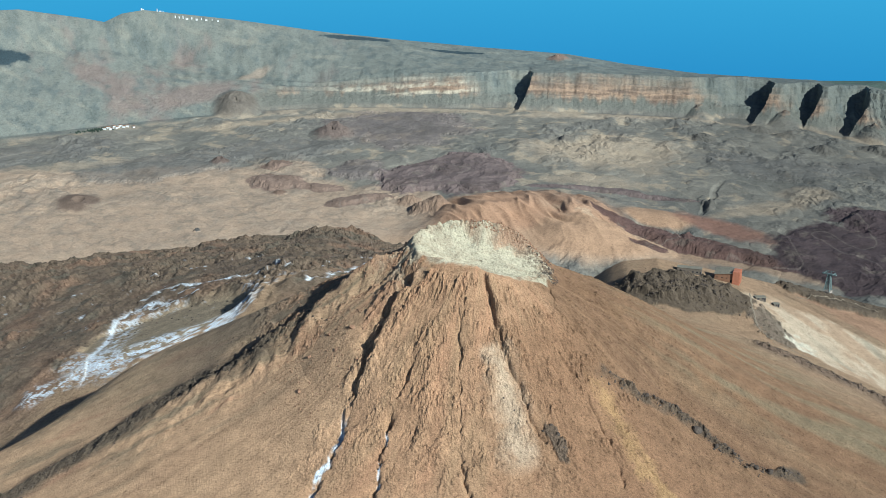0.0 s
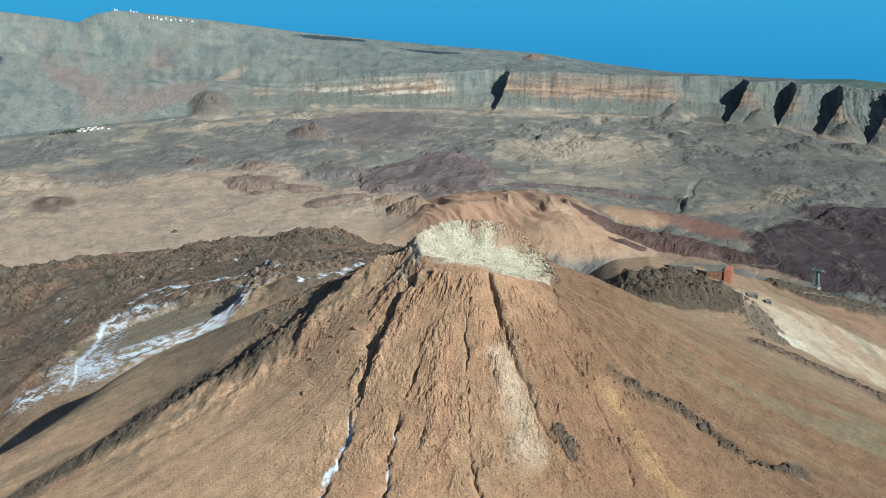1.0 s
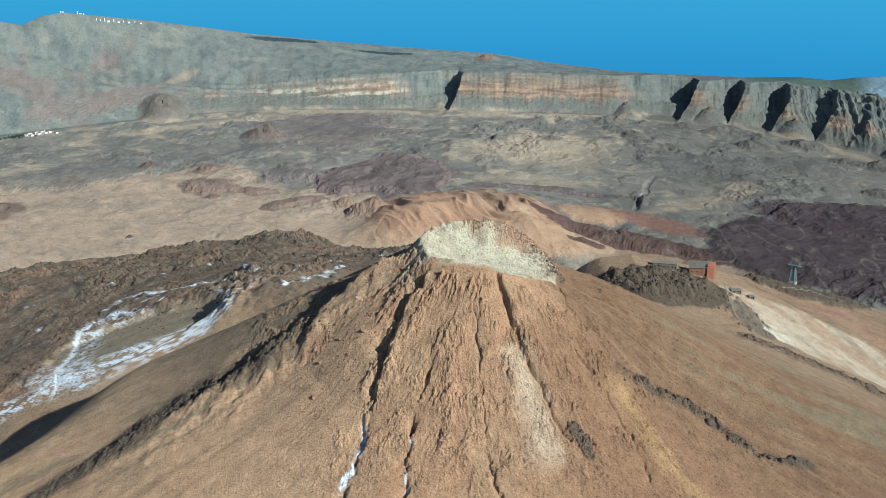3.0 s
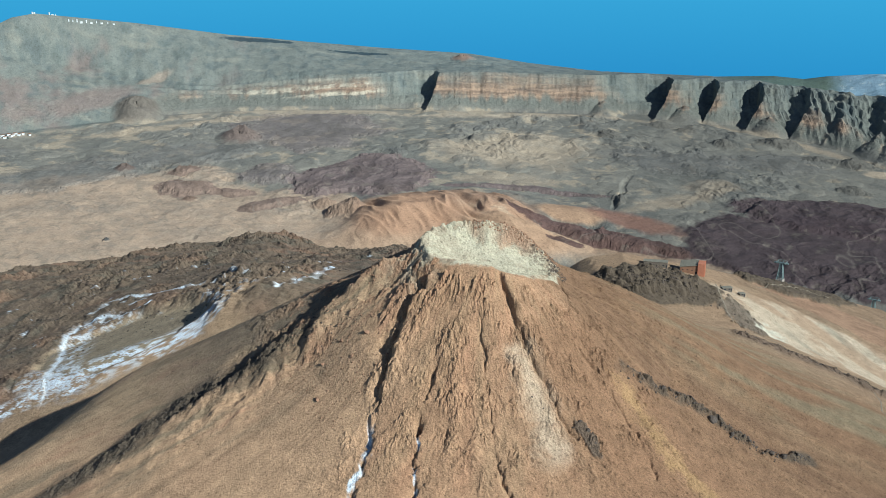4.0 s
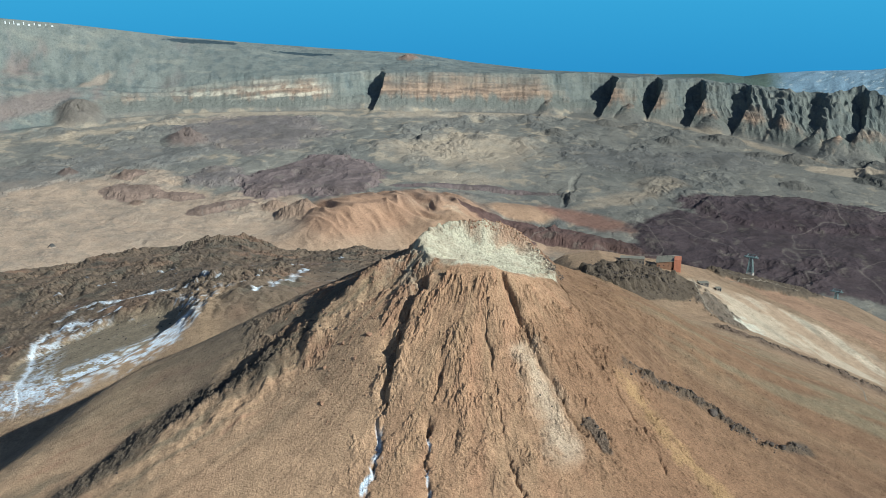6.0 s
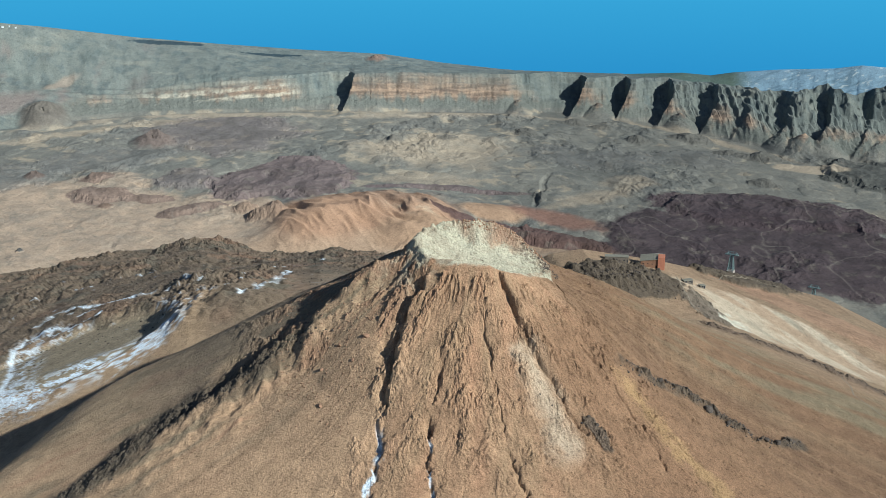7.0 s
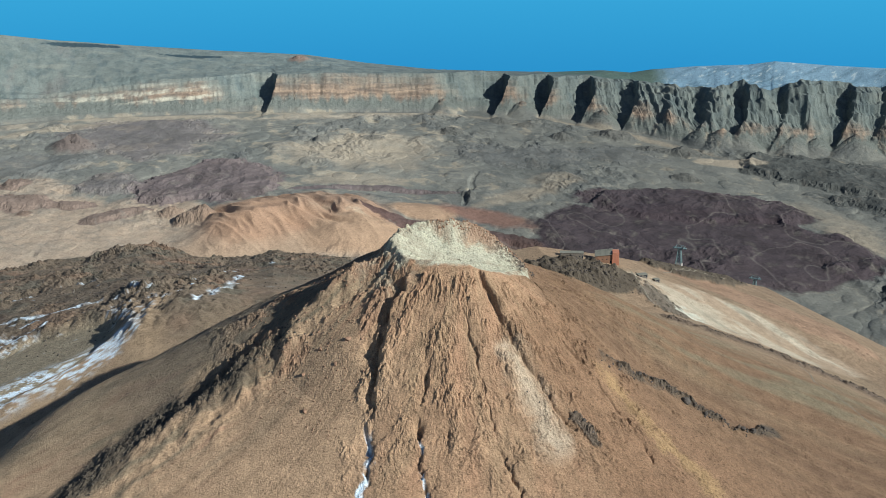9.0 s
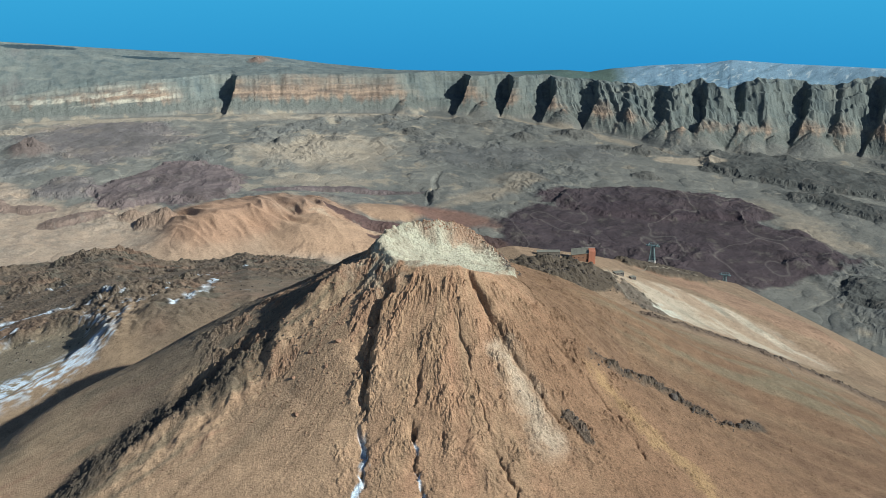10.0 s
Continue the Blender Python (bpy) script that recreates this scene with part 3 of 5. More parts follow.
def steps(*legs):
    """Places along a line: (start, end, step) legs joined."""
    return np.concatenate([np.arange(a, b, s) for a, b, s in legs])


# the cone
th = np.radians(steps((-180, -160, 1.0), (-160, -118, 0.4), (-118, 110, 0.28), (110, 160, 0.35), (160, 180, 1.0)))
rad = np.concatenate([steps((0.5, 150, 0.55)), 150 + np.cumsum(np.linspace(0.6, 2.4, 180))])
rad = rad[rad < 421]
gr, gt = np.meshgrid(rad, th, indexing="ij")
gx, gy = CX + gr * np.sin(gt), CY - gr * np.cos(gt)
gz = in_blocks(mountain_height, gx, gy)
cone = sheet("volcano_cone", gx, gy, gz, in_blocks(mountain_colour, gx, gy, gz), CONE_MAT, closed=True)
tagged(cone, "steep tan volcanic cone with a whitened crater and dark gullies", "volcano", kind="structure")

# the plateau round it
th = np.radians(steps((-180, -82, 0.085), (-82, 96, 1.5), (96, 152, 0.11), (152, 180, 0.4)))
rad = 414 + np.cumsum(np.concatenate([np.linspace(1.6, 6.0, 230), np.linspace(8, 40, 45)]))
gr, gt = np.meshgrid(rad, th, indexing="ij")
gx, gy = CX + gr * np.sin(gt), CY - gr * np.cos(gt)
gz = in_blocks(mountain_height, gx, gy) - 0.6 * ramp(421, 417, gr)
gz = gz - 0.25 * np.maximum(gr - 1700, 0)
plateau = sheet("lava_plateau", gx, gy, gz, in_blocks(mountain_colour, gx, gy, gz), LAVA_MAT, closed=True)
tagged(plateau, "rough dark lava shoulder of the volcano with snow in its hollows", "lava field", kind="structure")


# ---- the far country ----
LAVA_LOBES = (  # bearing, distance, half widths in degrees and metres, height, slant in metres a degree, kind of lava
    (-5.0, 3462, 4.3, 190, 22, 6, "umber"), (-8.2, 4030, 3.8, 220, 9, 0, "mauve"), (-10.5, 3535, 1.5, 95, 16, 0, "mauve"),
    (-15.1, 3442, 1.7, 66, 20, -12, "brown"), (-15.1, 3606, 0.9, 38, 16, 0, "brown"), (-10.5, 3245, 2.0, 42, 14, 12, "brown"),
    (-12.6, 3385, 1.4, 34, 11, -18, "brown"), (3.9, 3365, 4.7, 26, 11, 0, "umber"), (8.9, 2982, 5.7, 58, 26, -11, "maroon"),
    (21.9, 3405, 6.2, 150, 26, 8, "purple"), (23.0, 3090, 9.8, 265, 12, 4, "purple"))
GREY_LOBES = (
    (30.2, 3950, 5.8, 185, 26, 0, "olive"), (33.6, 3640, 5.0, 80, 24, -14, "olive"), (33.8, 2950, 1.7, 110, 18, 0, "olive"),
    (-21.2, 3705, 4.6, 135, 9, 10, "grey"), (-28.0, 4010, 4.2, 120, 8, 0, "grey"), (-14.6, 3800, 3.6, 130, 9, 0, "grey"),
    (12.0, 3760, 3.4, 120, 9, 0, "grey"), (17.4, 3880, 3.0, 110, 10, 8, "grey"), (6.4, 2905, 1.1, 24, 8, 0, "maroon"))
KNOLLS = (  # bearing, distance, half widths, height of rough lava hills
    (8.5, 4017, 0.6, 34, 18), (11.4, 4200, 0.8, 30, 16), (12.7, 4165, 0.6, 26, 15), (14.8, 4035, 0.7, 42, 25), (17.6, 4110, 1.0, 46, 28),
    (19.4, 4000, 0.7, 30, 18), (21.3, 3985, 1.3, 44, 24), (21.6, 3692, 0.8, 30, 17), (-6.3, 3128, 1.0, 48, 36), (-7.5, 3212, 0.7, 30, 26),
    (4.1, 3883, 0.6, 30, 14), (1.1, 3864, 0.5, 24, 11), (9.3, 3335, 0.35, 46, 16))
LAVA_TONES = {"purple": tone(92, 72, 70), "umber": tone(130, 106, 96), "mauve": tone(134, 114, 104), "brown": tone(150, 118, 96), "maroon": tone(116, 82, 70), "olive": tone(104, 98, 86), "grey": tone(128, 119, 106)}
BAYS = (  # bearing of the headland, width of the bay on its left, depth
    (-1.1, 3.8, 95), (11.6, 4.0, 115), (14.05, 1.9, 105), (16.35, 2.0, 115),
    (18.7, 2.0, 95), (20.4, 0.9, 40), (22.4, 1.6, 60), (24.5, 1.9, 125), (26.6, 1.2, 45), (29.8, 2.3, 120), (31.4, 0.9, 40), (33.5, 1.8, 95), (35.6, 1.2, 60))
TALUS = ((22.3, 52), (23.5, 72), (24.5, 70), (27.3, 60), (28.4, 52), (30.4, 74), (17.0, 55), (8.2, 45), (0.3, 40), (12.6, 52))  # scree cones at the foot of the wall


def polar_mask(d, az, a0, d0, wa, wd, slant=0.0, rough=0.3, seed=0, soft=0.07):
    """A patch of ground named by bearing and distance, with a lobed edge: 1 inside, 0 outside."""
    return ramp(1 + soft, 1 - soft, polar_reach(d, az, a0, d0, wa, wd, slant, rough, seed))


def polar_reach(d, az, a0, d0, wa, wd, slant=0.0, rough=0.3, seed=0):
    """How far out from the middle of such a patch: 1 at its edge."""
    out = np.full(d.shape, 9.0)
    far = d - d0 - slant * (az - a0)
    sel = (np.abs(az - a0) < 1.7 * wa) & (np.abs(far) < 1.7 * wd)
    if sel.any():
        a, f = az[sel][None], far[sel][None]
        x, y = a * 60.0, d[sel][None]
        size = 0.9 * min(wd, 60 * wa) + 18
        out[sel] = (np.hypot((a - a0) / wa, f / wd) + rough * fbm(x, y, size, 6, seed + 101, 0.66))[0]
    return out


def lobe_masks(d, az):
    """Height, kind, relief and spread of each tongue of lava that a stretch of ground can meet."""
    for k, (a0, d0, wa, wd, h, slant, kind) in enumerate(LAVA_LOBES + GREY_LOBES):
        if d.min() < d0 + 2 * wd + 90 and d.max() > d0 - 2 * wd - 90:
            faint = kind in ("mauve", "grey")
            q = polar_reach(d, az, a0, d0, wa, wd, slant, 0.8 if faint else 0.34 if kind in ("purple", "maroon") else 0.55, 10 * k)
            rim = min(0.6, 26 / wd + 0.05)
            yield h, kind, ramp(1.03, 1.03 - rim, q) * (0.7 + 0.3 * ramp(1.0, 0.2, q)), ramp(1.25, 0.85, q) if faint else ramp(1.1, 1.0, q)


def knoll_masks(d, az):
    for k, (a0, d0, wa, wd, h) in enumerate(KNOLLS):
        if abs(d.min() - d0) < 160 or d.min() < d0 < d.max():
            q = polar_reach(d, az, a0, d0, 1.3 * wa, 1.3 * wd, 0, 0.5, 300 + 7 * k)
            yield h, ramp(1.0, 0.1, q), ramp(1.0, 0.7, q)


def floor_relief(x, y):
    """Lava relief of the caldera floor: height, and how broken it is."""
    w1, w2 = fbm(x, y, 260, 3, 180), fbm(x, y, 260, 3, 181)
    px, py = x + 60 * w1, y + 60 * w2
    broken = ramp(-0.05, 0.3, fbm(px, py, 380, 3, 83, 0.5))
    flow = fbm(px, py, 110, 5, 82, 0.52, True)
    lumps = stones(px, py, 90, 8, 0.4)
    return 12 * w1 + 0.10 * lumps + 0.12 * broken * stones(x, y, 26, 9, 0.5) + broken * (14 * (flow - 0.1) + 3.5 * fbm(px, py, 38, 3, 196, 0.5, True)) + 1.6 * fbm(x, y, 30, 3, 84, 0.5), broken, flow


def dome_field(d, az):
    """The rounded pumice hills before the lava: how high they are."""
    x, y = d * np.sin(np.radians(az)), d * np.cos(np.radians(az))
    far = d - 3050 + 6 * np.abs(az - 0.5)
    hill = np.exp(-((az + 0.6) / 5.3) ** 4 - (far / np.where(far < 0, 135, 190)) ** 2)
    w = fbm(x, y, 150, 2, 85)
    folds = fbm(0.75 * x + 0.66 * y + 45 * w, 0.30 * (0.66 * x - 0.75 * y), 88, 3, 86, 0.42, True)
    second = np.exp(-((az - 6.7) / 1.9) ** 2 - ((d - 3150) / 75) ** 2)
    third = np.exp(-((az - 3.0) / 3.4) ** 2 - ((d - 2880) / 85) ** 2)
    return hill, 66 * hill + hill * 40 * (folds - 0.2) + 24 * second + 46 * third, np.maximum(second, third)


def headlands(az, up, notch, fine):
    """How far the wall stands back in its bays, each cut off sharply by the headland on its right."""
    back = np.zeros(az.shape)
    for a0, w, depth in BAYS:
        lean = 0.0065 * np.clip(up - 110, -110, 15)
        u = (a0 + lean + 0.22 * notch + 0.08 * fine - az) / w
        back = np.maximum(back, depth * np.clip(1.5 - 1.5 * u, 0, 1) * ramp(-0.06 / w, 0.30 / w, u))
    return back * ramp(-120, 10, up) * (1 - 0.45 * ramp(17, 20, az))


def far_height(x, y):
    d, az = polar(x, y)
    foot = wall_foot(az)
    up = d - foot
    floor_z = floor_base(x, y)
    z, relief, flow, broken = floor_z, 0.0, 0.0, 0.0
    on_floor = 1.0
    if up.max() > -260:
        # buttresses and ravines in the wall
        rugged = ramp(12, 20, az)
        notch = fbm(az * 74 + 0.35 * up * rugged, 0.35 * d, 150, 4, 80, 0.5, True)
        fine = fbm(az * 74, 0.3 * d, 26, 3, 79, 0.55)
        run = wall_run(az)
        back = headlands(az, up, notch, fine)
        high = ramp(0.1, 0.6, (up - 0.8 * back) / run)
        shift = (20 * (notch - 0.2) * (0.6 + 1.1 * rugged) + 4 * fine) * ramp(-40, 50, up) - back * (0.62 + 0.38 * high)
        near_wall = ramp(-240, -30, up) * ramp(-17.5, -14, az)
        near_wall = near_wall * ramp(1.05 * run + 70, 1.05 * run, up - back)
        sx, sy = x + shift * near_wall * np.sin(np.radians(az)), y + shift * near_wall * np.cos(np.radians(az))
        z = far_base(sx, sy)
        slope = ramp(0.0, 0.5, (up - 0.7 * back) / run) * ramp(1.15, 0.75, (up - 0.7 * back) / run) * ramp(14, 19, az)
        z = z + slope * 52 * (fbm(az * 74 + 0.55 * up, up * 0.45, 150, 5, 195, 0.55, True) - 0.15)
        for a0, h in TALUS:
            z = np.where(np.abs(az - a0) < 3, smax(z, floor_z + h - 0.66 * np.hypot((az - a0) * 74, up - 45) + 3 * notch, 4.0), z)
        on_floor = ramp(25, 3, z - floor_z)
    if d.min() < 4450:
        relief, broken, flow = floor_relief(x, y)
        calm = np.exp(-(((az + 25) / 15) ** 2 + ((d - 3200) / 420) ** 2) ** 2)
        hill, rise, smooth = dome_field(d, az)
        still = (1 - 0.75 * calm) * (1 - 0.92 * np.maximum(hill, smooth))
        add = on_floor * ramp(0, -80, up) * relief * still + rise
        for h, kind, mask, spread in lobe_masks(d, az):
            add = add * (1 - 0.4 * mask) + mask * on_floor * h * (0.62 + 0.4 * flow)
        for h, mask, spread in knoll_masks(d, az):
            add = add + mask * h * (0.6 + 0.6 * flow)
        # the gorge that runs up the middle of the floor
        gorge = np.abs((az - 9.2) * 58 - 0.16 * (d - 3330) + 14 * fbm(x, y, 70, 3, 186))
        z = z + add - 7 * ramp(13, 2, gorge) * ramp(3230, 3280, d) * ramp(3620, 3480, d)
    upland = ramp(60, 220, up)
    z = z + upland * (9 * fbm(x, y, 200, 4, 87, 0.5) + 26 * ramp(-10, -17, az) * fbm(x, y, 280, 4, 98, 0.5) + 2.5 * fbm(x, y, 60, 4, 88, 0.5, True)) * ramp(4790, 4700, d)
    return z + (1 - on_floor) * (1 - upland) * 4 * fbm(az * 74, d * 0.7 + z, 22, 4, 89, 0.55, True)


def far_colour(x, y, z):
    d, az = polar(x, y)
    foot = wall_foot(az)
    up = d - foot
    n = fbm(x, y, 260, 5, 90, 0.58)
    n2 = fbm(x, y, 60, 5, 91, 0.62)
    relief, broken, flow = floor_relief(x, y) if d.min() < 4450 else (np.zeros(x.shape),) * 3
    # grey-olive lava ground, with sandy hollows
    col = np.zeros(x.shape + (3,)) + tone(146, 134, 114)
    col = blend(col, tone(128, 120, 104), ramp(-0.1, 0.3, fbm(x, y, 300, 4, 110)) * 0.8)
    sandy = fbm(x + 60 * n, y * 1.5 + 60 * n2, 120, 5, 111, 0.58) - 0.08 - 0.12 * ramp(8, 12, az)
    col = blend(col, tone(184, 158, 124), ramp(0.0, 0.18, sandy - 0.25 * broken * np.maximum(flow, 0)) * 0.85)
    col = blend(col, tone(108, 102, 92), broken * ramp(0.2, 0.6, flow + 0.4 * n2) * 0.6)
    col = blend(col, tone(116, 110, 98), ramp(0.15, 0.3, fbm(x, y, 80, 5, 112, 0.55)) * 0.55)
    col = blend(col, tone(190, 168, 136), ramp(0.03, 0.0, np.abs(fbm(x * 0.7, y, 260, 4, 115, 0.5))) * 0.35)
    for a0, d0, wa, wd, c, s in ((3.6, 3760, 4.2, 190, 0.75, 0), (2.8, 3450, 3.0, 60, 0.6, 0), (12.3, 3370, 2.6, 60, 0.7, 45), (14.2, 3540, 1.6, 50, 0.45, 0), (-14.0, 4180, 6.5, 42, 0.7, 10), (-27, 3790, 6, 40, 0.5, 0), (18.0, 4170, 4.4, 30, 0.7, -32), (31.2, 3330, 2.6, 60, 0.7, -20), (29.6, 3480, 2.5, 70, 0.5, -30)):
        col = blend(col, tone(190, 160, 124), polar_mask(d, az, a0, d0, wa, wd, s, 0.9, int(7 * a0), 0.4) * np.clip(c + 0.5 * n2, 0, 1))
    # the tan plain and the orange pumice round the hills
    edge = 3640 + 150 * ramp(-23, -30, az) - 330 * ramp(-14, -10.5, az) - 150 * ramp(-7, -5, az) + 150 * n + 60 * n2
    plain_mask = ramp(60, -40, d - edge) * ramp(-2, -5, az)
    col = blend(col, tone(204, 164, 126), plain_mask * np.clip(0.9 + 0.5 * n2 - 0.3 * broken * ramp(0.1, 0.5, flow), 0, 1))
    col = blend(col, tone(168, 142, 112), plain_mask * ramp(0.05, 0.35, fbm(x, y * 1.6, 45, 5, 187, 0.6)) * 0.6)
    col = blend(col, tone(140, 124, 104), plain_mask * ramp(0.05, 0.0, np.abs(fbm(x + 0.5 * y, y, 150, 4, 188, 0.55))) * 0.4)
    col = blend(col, tone(204, 158, 116), polar_mask(d, az, 0.5, 2890, 9.0, 120, 0, 0.4, 44, 0.3))
    hill, rise, smooth = dome_field(d, az)
    col = blend(col, tone(196, 142, 100), ramp(0.12, 0.5, hill + 0.12 * n2) * np.clip(0.9 + 0.4 * n, 0, 1))
    col = blend(col, tone(208, 176, 136), ramp(0.1, 0.5, fbm(x, y * 1.4, 90, 4, 189, 0.55)) * ramp(0.2, 0.6, hill) * ramp(-1, 3, az) * 0.7)
    col = blend(col, tone(200, 150, 106), ramp(0.2, 0.5, smooth))
    col = blend(col, tone(170, 112, 84), polar_mask(d, az, 10.2, 3150, 2.8, 62, -20, 0.5, 42, 0.4) * 0.8)
    col = blend(col, tone(196, 150, 108), polar_mask(d, az, 12.0, 2895, 5.0, 36, -6, 0.5, 43, 0.4) * 0.7)
    for h, kind, mask, spread in lobe_masks(d, az):
        dark = LAVA_TONES[kind]
        tint = dark + (dark * 0.72 - dark) * ramp(-0.1, 0.3, fbm(x, y, 130, 4, 124, 0.58))[..., None]
        tint = blend(tint, tone(136, 118, 98), ramp(0.15, 0.4, fbm(x, y, 50, 5, 125, 0.62)) * 0.45)
        tint = blend(tint, tone(168, 146, 124), ramp(0.016, 0.0, np.abs(fbm(x, y * 0.8, 330, 3, 190, 0.45))) * 0.35)
        col = blend(col, tint, spread * (0.7 if kind in ("mauve", "grey") else 0.95))
    for h, mask, spread in knoll_masks(d, az):
        col = blend(col, np.where(az[..., None] < 0, tone(146, 112, 86), tone(112, 102, 88)), spread * 0.8)
    # pale sand along the foot of the wall and in the flat before the scree
    sand = ramp(-105, -55, up + 35 * n2) * ramp(-5, -22, up) * ramp(17, 14, az)
    col = blend(col, tone(192, 164, 130), sand * ramp(-0.25, 0.1, n + 0.4 * n2) * 0.85)
    col = blend(col, tone(196, 166, 130), polar_mask(d, az, 23.9, 3925, 2.0, 42, 8, 0.3, 8, 0.15))
    # the wall: grey-green scree below, banded rock above
    rise = z - floor_base(x, y)
    face = ramp(-10, 25, up) * ramp(4, 14, rise) * ramp(-19, -14, az + 2 * n)
    layer = fbm(x * 0.04, rise + 10 * n, 8, 3, 92, 0.6)
    rock = tone(134, 106, 85) + (tone(192, 150, 112) - tone(134, 106, 85)) * ramp(-0.35, 0.35, layer + 0.3 * n2)[..., None]
    scree = ramp(64, 34, rise + 36 * fbm(az * 74, rise * 0.4, 36, 4, 93, 0.55) - 16 * ramp(18, 24, az))
    wallc = rock + (tone(126, 121, 104) - rock) * scree[..., None]
    bands = ramp(-0.1, 0.3, np.sin(rise / 4.6 + 3.0 * fbm(x, y, 240, 3, 94) - 0.9 * (az + 8))) * ramp(-13.6, -12.2, az) * ramp(-2.4, -4.5, az) * ramp(30, 48, rise) * ramp(132, 112, rise)
    wallc = blend(wallc, tone(222, 196, 158), bands * ramp(-0.3, 0.1, fbm(az * 74, rise * 2, 45, 5, 118, 0.62)) * 0.85)
    wallc = blend(wallc, tone(196, 166, 130), ramp(0.1, 0.35, fbm(az * 74, rise * 0.8, 40, 5, 191, 0.6)) * ramp(17, 20, az) * 0.55)
    col = col + (wallc - col) * face[..., None]
    # upland: grey-green scrub with haze put into its tone, rusty patches, dark pine woods
    upland = ramp(60, 130, up - 25 * n2 + 150 * ramp(-16, -19, az) - 90 * ramp(-12, -18, az) * n)
    up_col = np.zeros(x.shape + (3,)) + tone(134, 131, 113)
    up_col = blend(up_col, tone(114, 116, 104), ramp(-0.1, 0.4, n2))
    up_col = blend(up_col, tone(160, 148, 122), ramp(0.1, 0.4, fbm(x * 0.5, y * 2.0, 90, 5, 95, 0.6)) * 0.55)
    up_col = blend(up_col, tone(150, 120, 102), ramp(0.02, 0.4, fbm(x, y, 260, 5, 96, 0.58)) * ramp(-9, -15, az) * 0.7)
    up_col = blend(up_col, tone(106, 110, 98), ramp(0.1, 0.4, fbm(x, y, 110, 5, 99, 0.6)) * 0.6)
    up_col = blend(up_col, tone(152, 118, 100), polar_mask(d, az, -19.6, 4440, 2.4, 60, 20, 0.5, 192, 0.4) * 0.6)
    up_col = blend(up_col, tone(182, 150, 118), polar_mask(d, az, -16.2, 4560, 0.9, 22, 20, 0.6, 193, 0.4) * 0.7)
    col = col + (up_col - col) * upland[..., None]
    for k, (a0, d0, wa, wd) in enumerate(((-10.7, 4755, 1.8, 17), (-5.3, 4690, 1.5, 14), (-29.6, 4640, 1.9, 40))):
        col = blend(col, tone(58, 74, 76), polar_mask(d, az, a0, d0, wa, wd, 0, 0.65, 20 + k, 0.12) * 0.95)
    col = blend(col, tone(104, 116, 94), ramp(13.5, 15, az) * ramp(23, 21, az) * ramp(300, 330, up))
    # the coast plain, pale haze blue put into its colour, with pale towns
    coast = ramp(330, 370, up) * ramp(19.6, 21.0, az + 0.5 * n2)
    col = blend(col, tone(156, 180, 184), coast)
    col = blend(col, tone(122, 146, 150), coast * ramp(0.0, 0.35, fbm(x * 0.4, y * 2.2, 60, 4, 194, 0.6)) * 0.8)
    # distance haze put into the base colour: bluer on upland and wall; darker rightwards
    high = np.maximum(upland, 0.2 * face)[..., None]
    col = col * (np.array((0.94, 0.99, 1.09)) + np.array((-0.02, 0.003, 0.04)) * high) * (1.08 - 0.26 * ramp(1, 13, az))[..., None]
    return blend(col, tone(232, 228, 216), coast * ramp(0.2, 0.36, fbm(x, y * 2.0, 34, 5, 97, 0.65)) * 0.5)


az = steps((-180, -34, 2.0), (-34, 39, 0.06), (39, 180, 2.0))
dist = np.concatenate([steps((1850, 2700, 25), (2700, 2840, 8), (2840, 3800, 4.0), (3800, 4140, 3.2), (4140, 4560, 2.1), (4560, 4830, 4.5)), [4840, 4860]])
gd, ga = np.meshgrid(dist, np.radians(az), indexing="ij")
gx, gy = EX + gd * np.sin(ga), EY + gd * np.cos(ga)
gz = in_blocks(far_height, gx, gy) - 1.2 * np.maximum(gd - 4790, 0)
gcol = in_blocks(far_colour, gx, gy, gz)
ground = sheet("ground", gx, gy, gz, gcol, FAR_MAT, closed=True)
tagged(ground, "caldera floor of tan pumice and dark lava, ringed by banded cliffs", "ground", kind="structure")

# the sea: a self-lit backdrop climbing to the horizon, its haze gradient emitted
m, n, l, b = material("sea_haze_glow", 0.6)
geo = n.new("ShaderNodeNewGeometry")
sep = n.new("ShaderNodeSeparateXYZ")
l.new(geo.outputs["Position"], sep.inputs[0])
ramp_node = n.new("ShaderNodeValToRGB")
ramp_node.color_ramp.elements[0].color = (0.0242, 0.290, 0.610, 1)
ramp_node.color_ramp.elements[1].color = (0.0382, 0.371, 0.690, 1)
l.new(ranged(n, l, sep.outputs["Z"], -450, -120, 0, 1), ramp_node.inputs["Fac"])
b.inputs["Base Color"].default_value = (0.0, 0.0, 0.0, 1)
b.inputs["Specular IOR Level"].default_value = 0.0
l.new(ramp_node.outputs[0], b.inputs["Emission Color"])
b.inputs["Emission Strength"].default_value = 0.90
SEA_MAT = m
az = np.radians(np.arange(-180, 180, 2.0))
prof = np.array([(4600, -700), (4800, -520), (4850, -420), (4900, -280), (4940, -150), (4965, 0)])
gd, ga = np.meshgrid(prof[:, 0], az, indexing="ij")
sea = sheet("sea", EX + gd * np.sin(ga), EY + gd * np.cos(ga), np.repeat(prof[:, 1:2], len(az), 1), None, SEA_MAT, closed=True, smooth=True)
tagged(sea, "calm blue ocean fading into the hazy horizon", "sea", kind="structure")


# ---- things ----
def mountain_z(x, y):
    return float(mountain_height(np.array([[x]], float), np.array([[y]], float))[0, 0])


def far_place(bearing, dist):
    a = radians(bearing)
    x, y = EX + dist * math.sin(a), EY + dist * math.cos(a)
    return x, y, float(far_height(np.array([[x]]), np.array([[y]]))[0, 0])


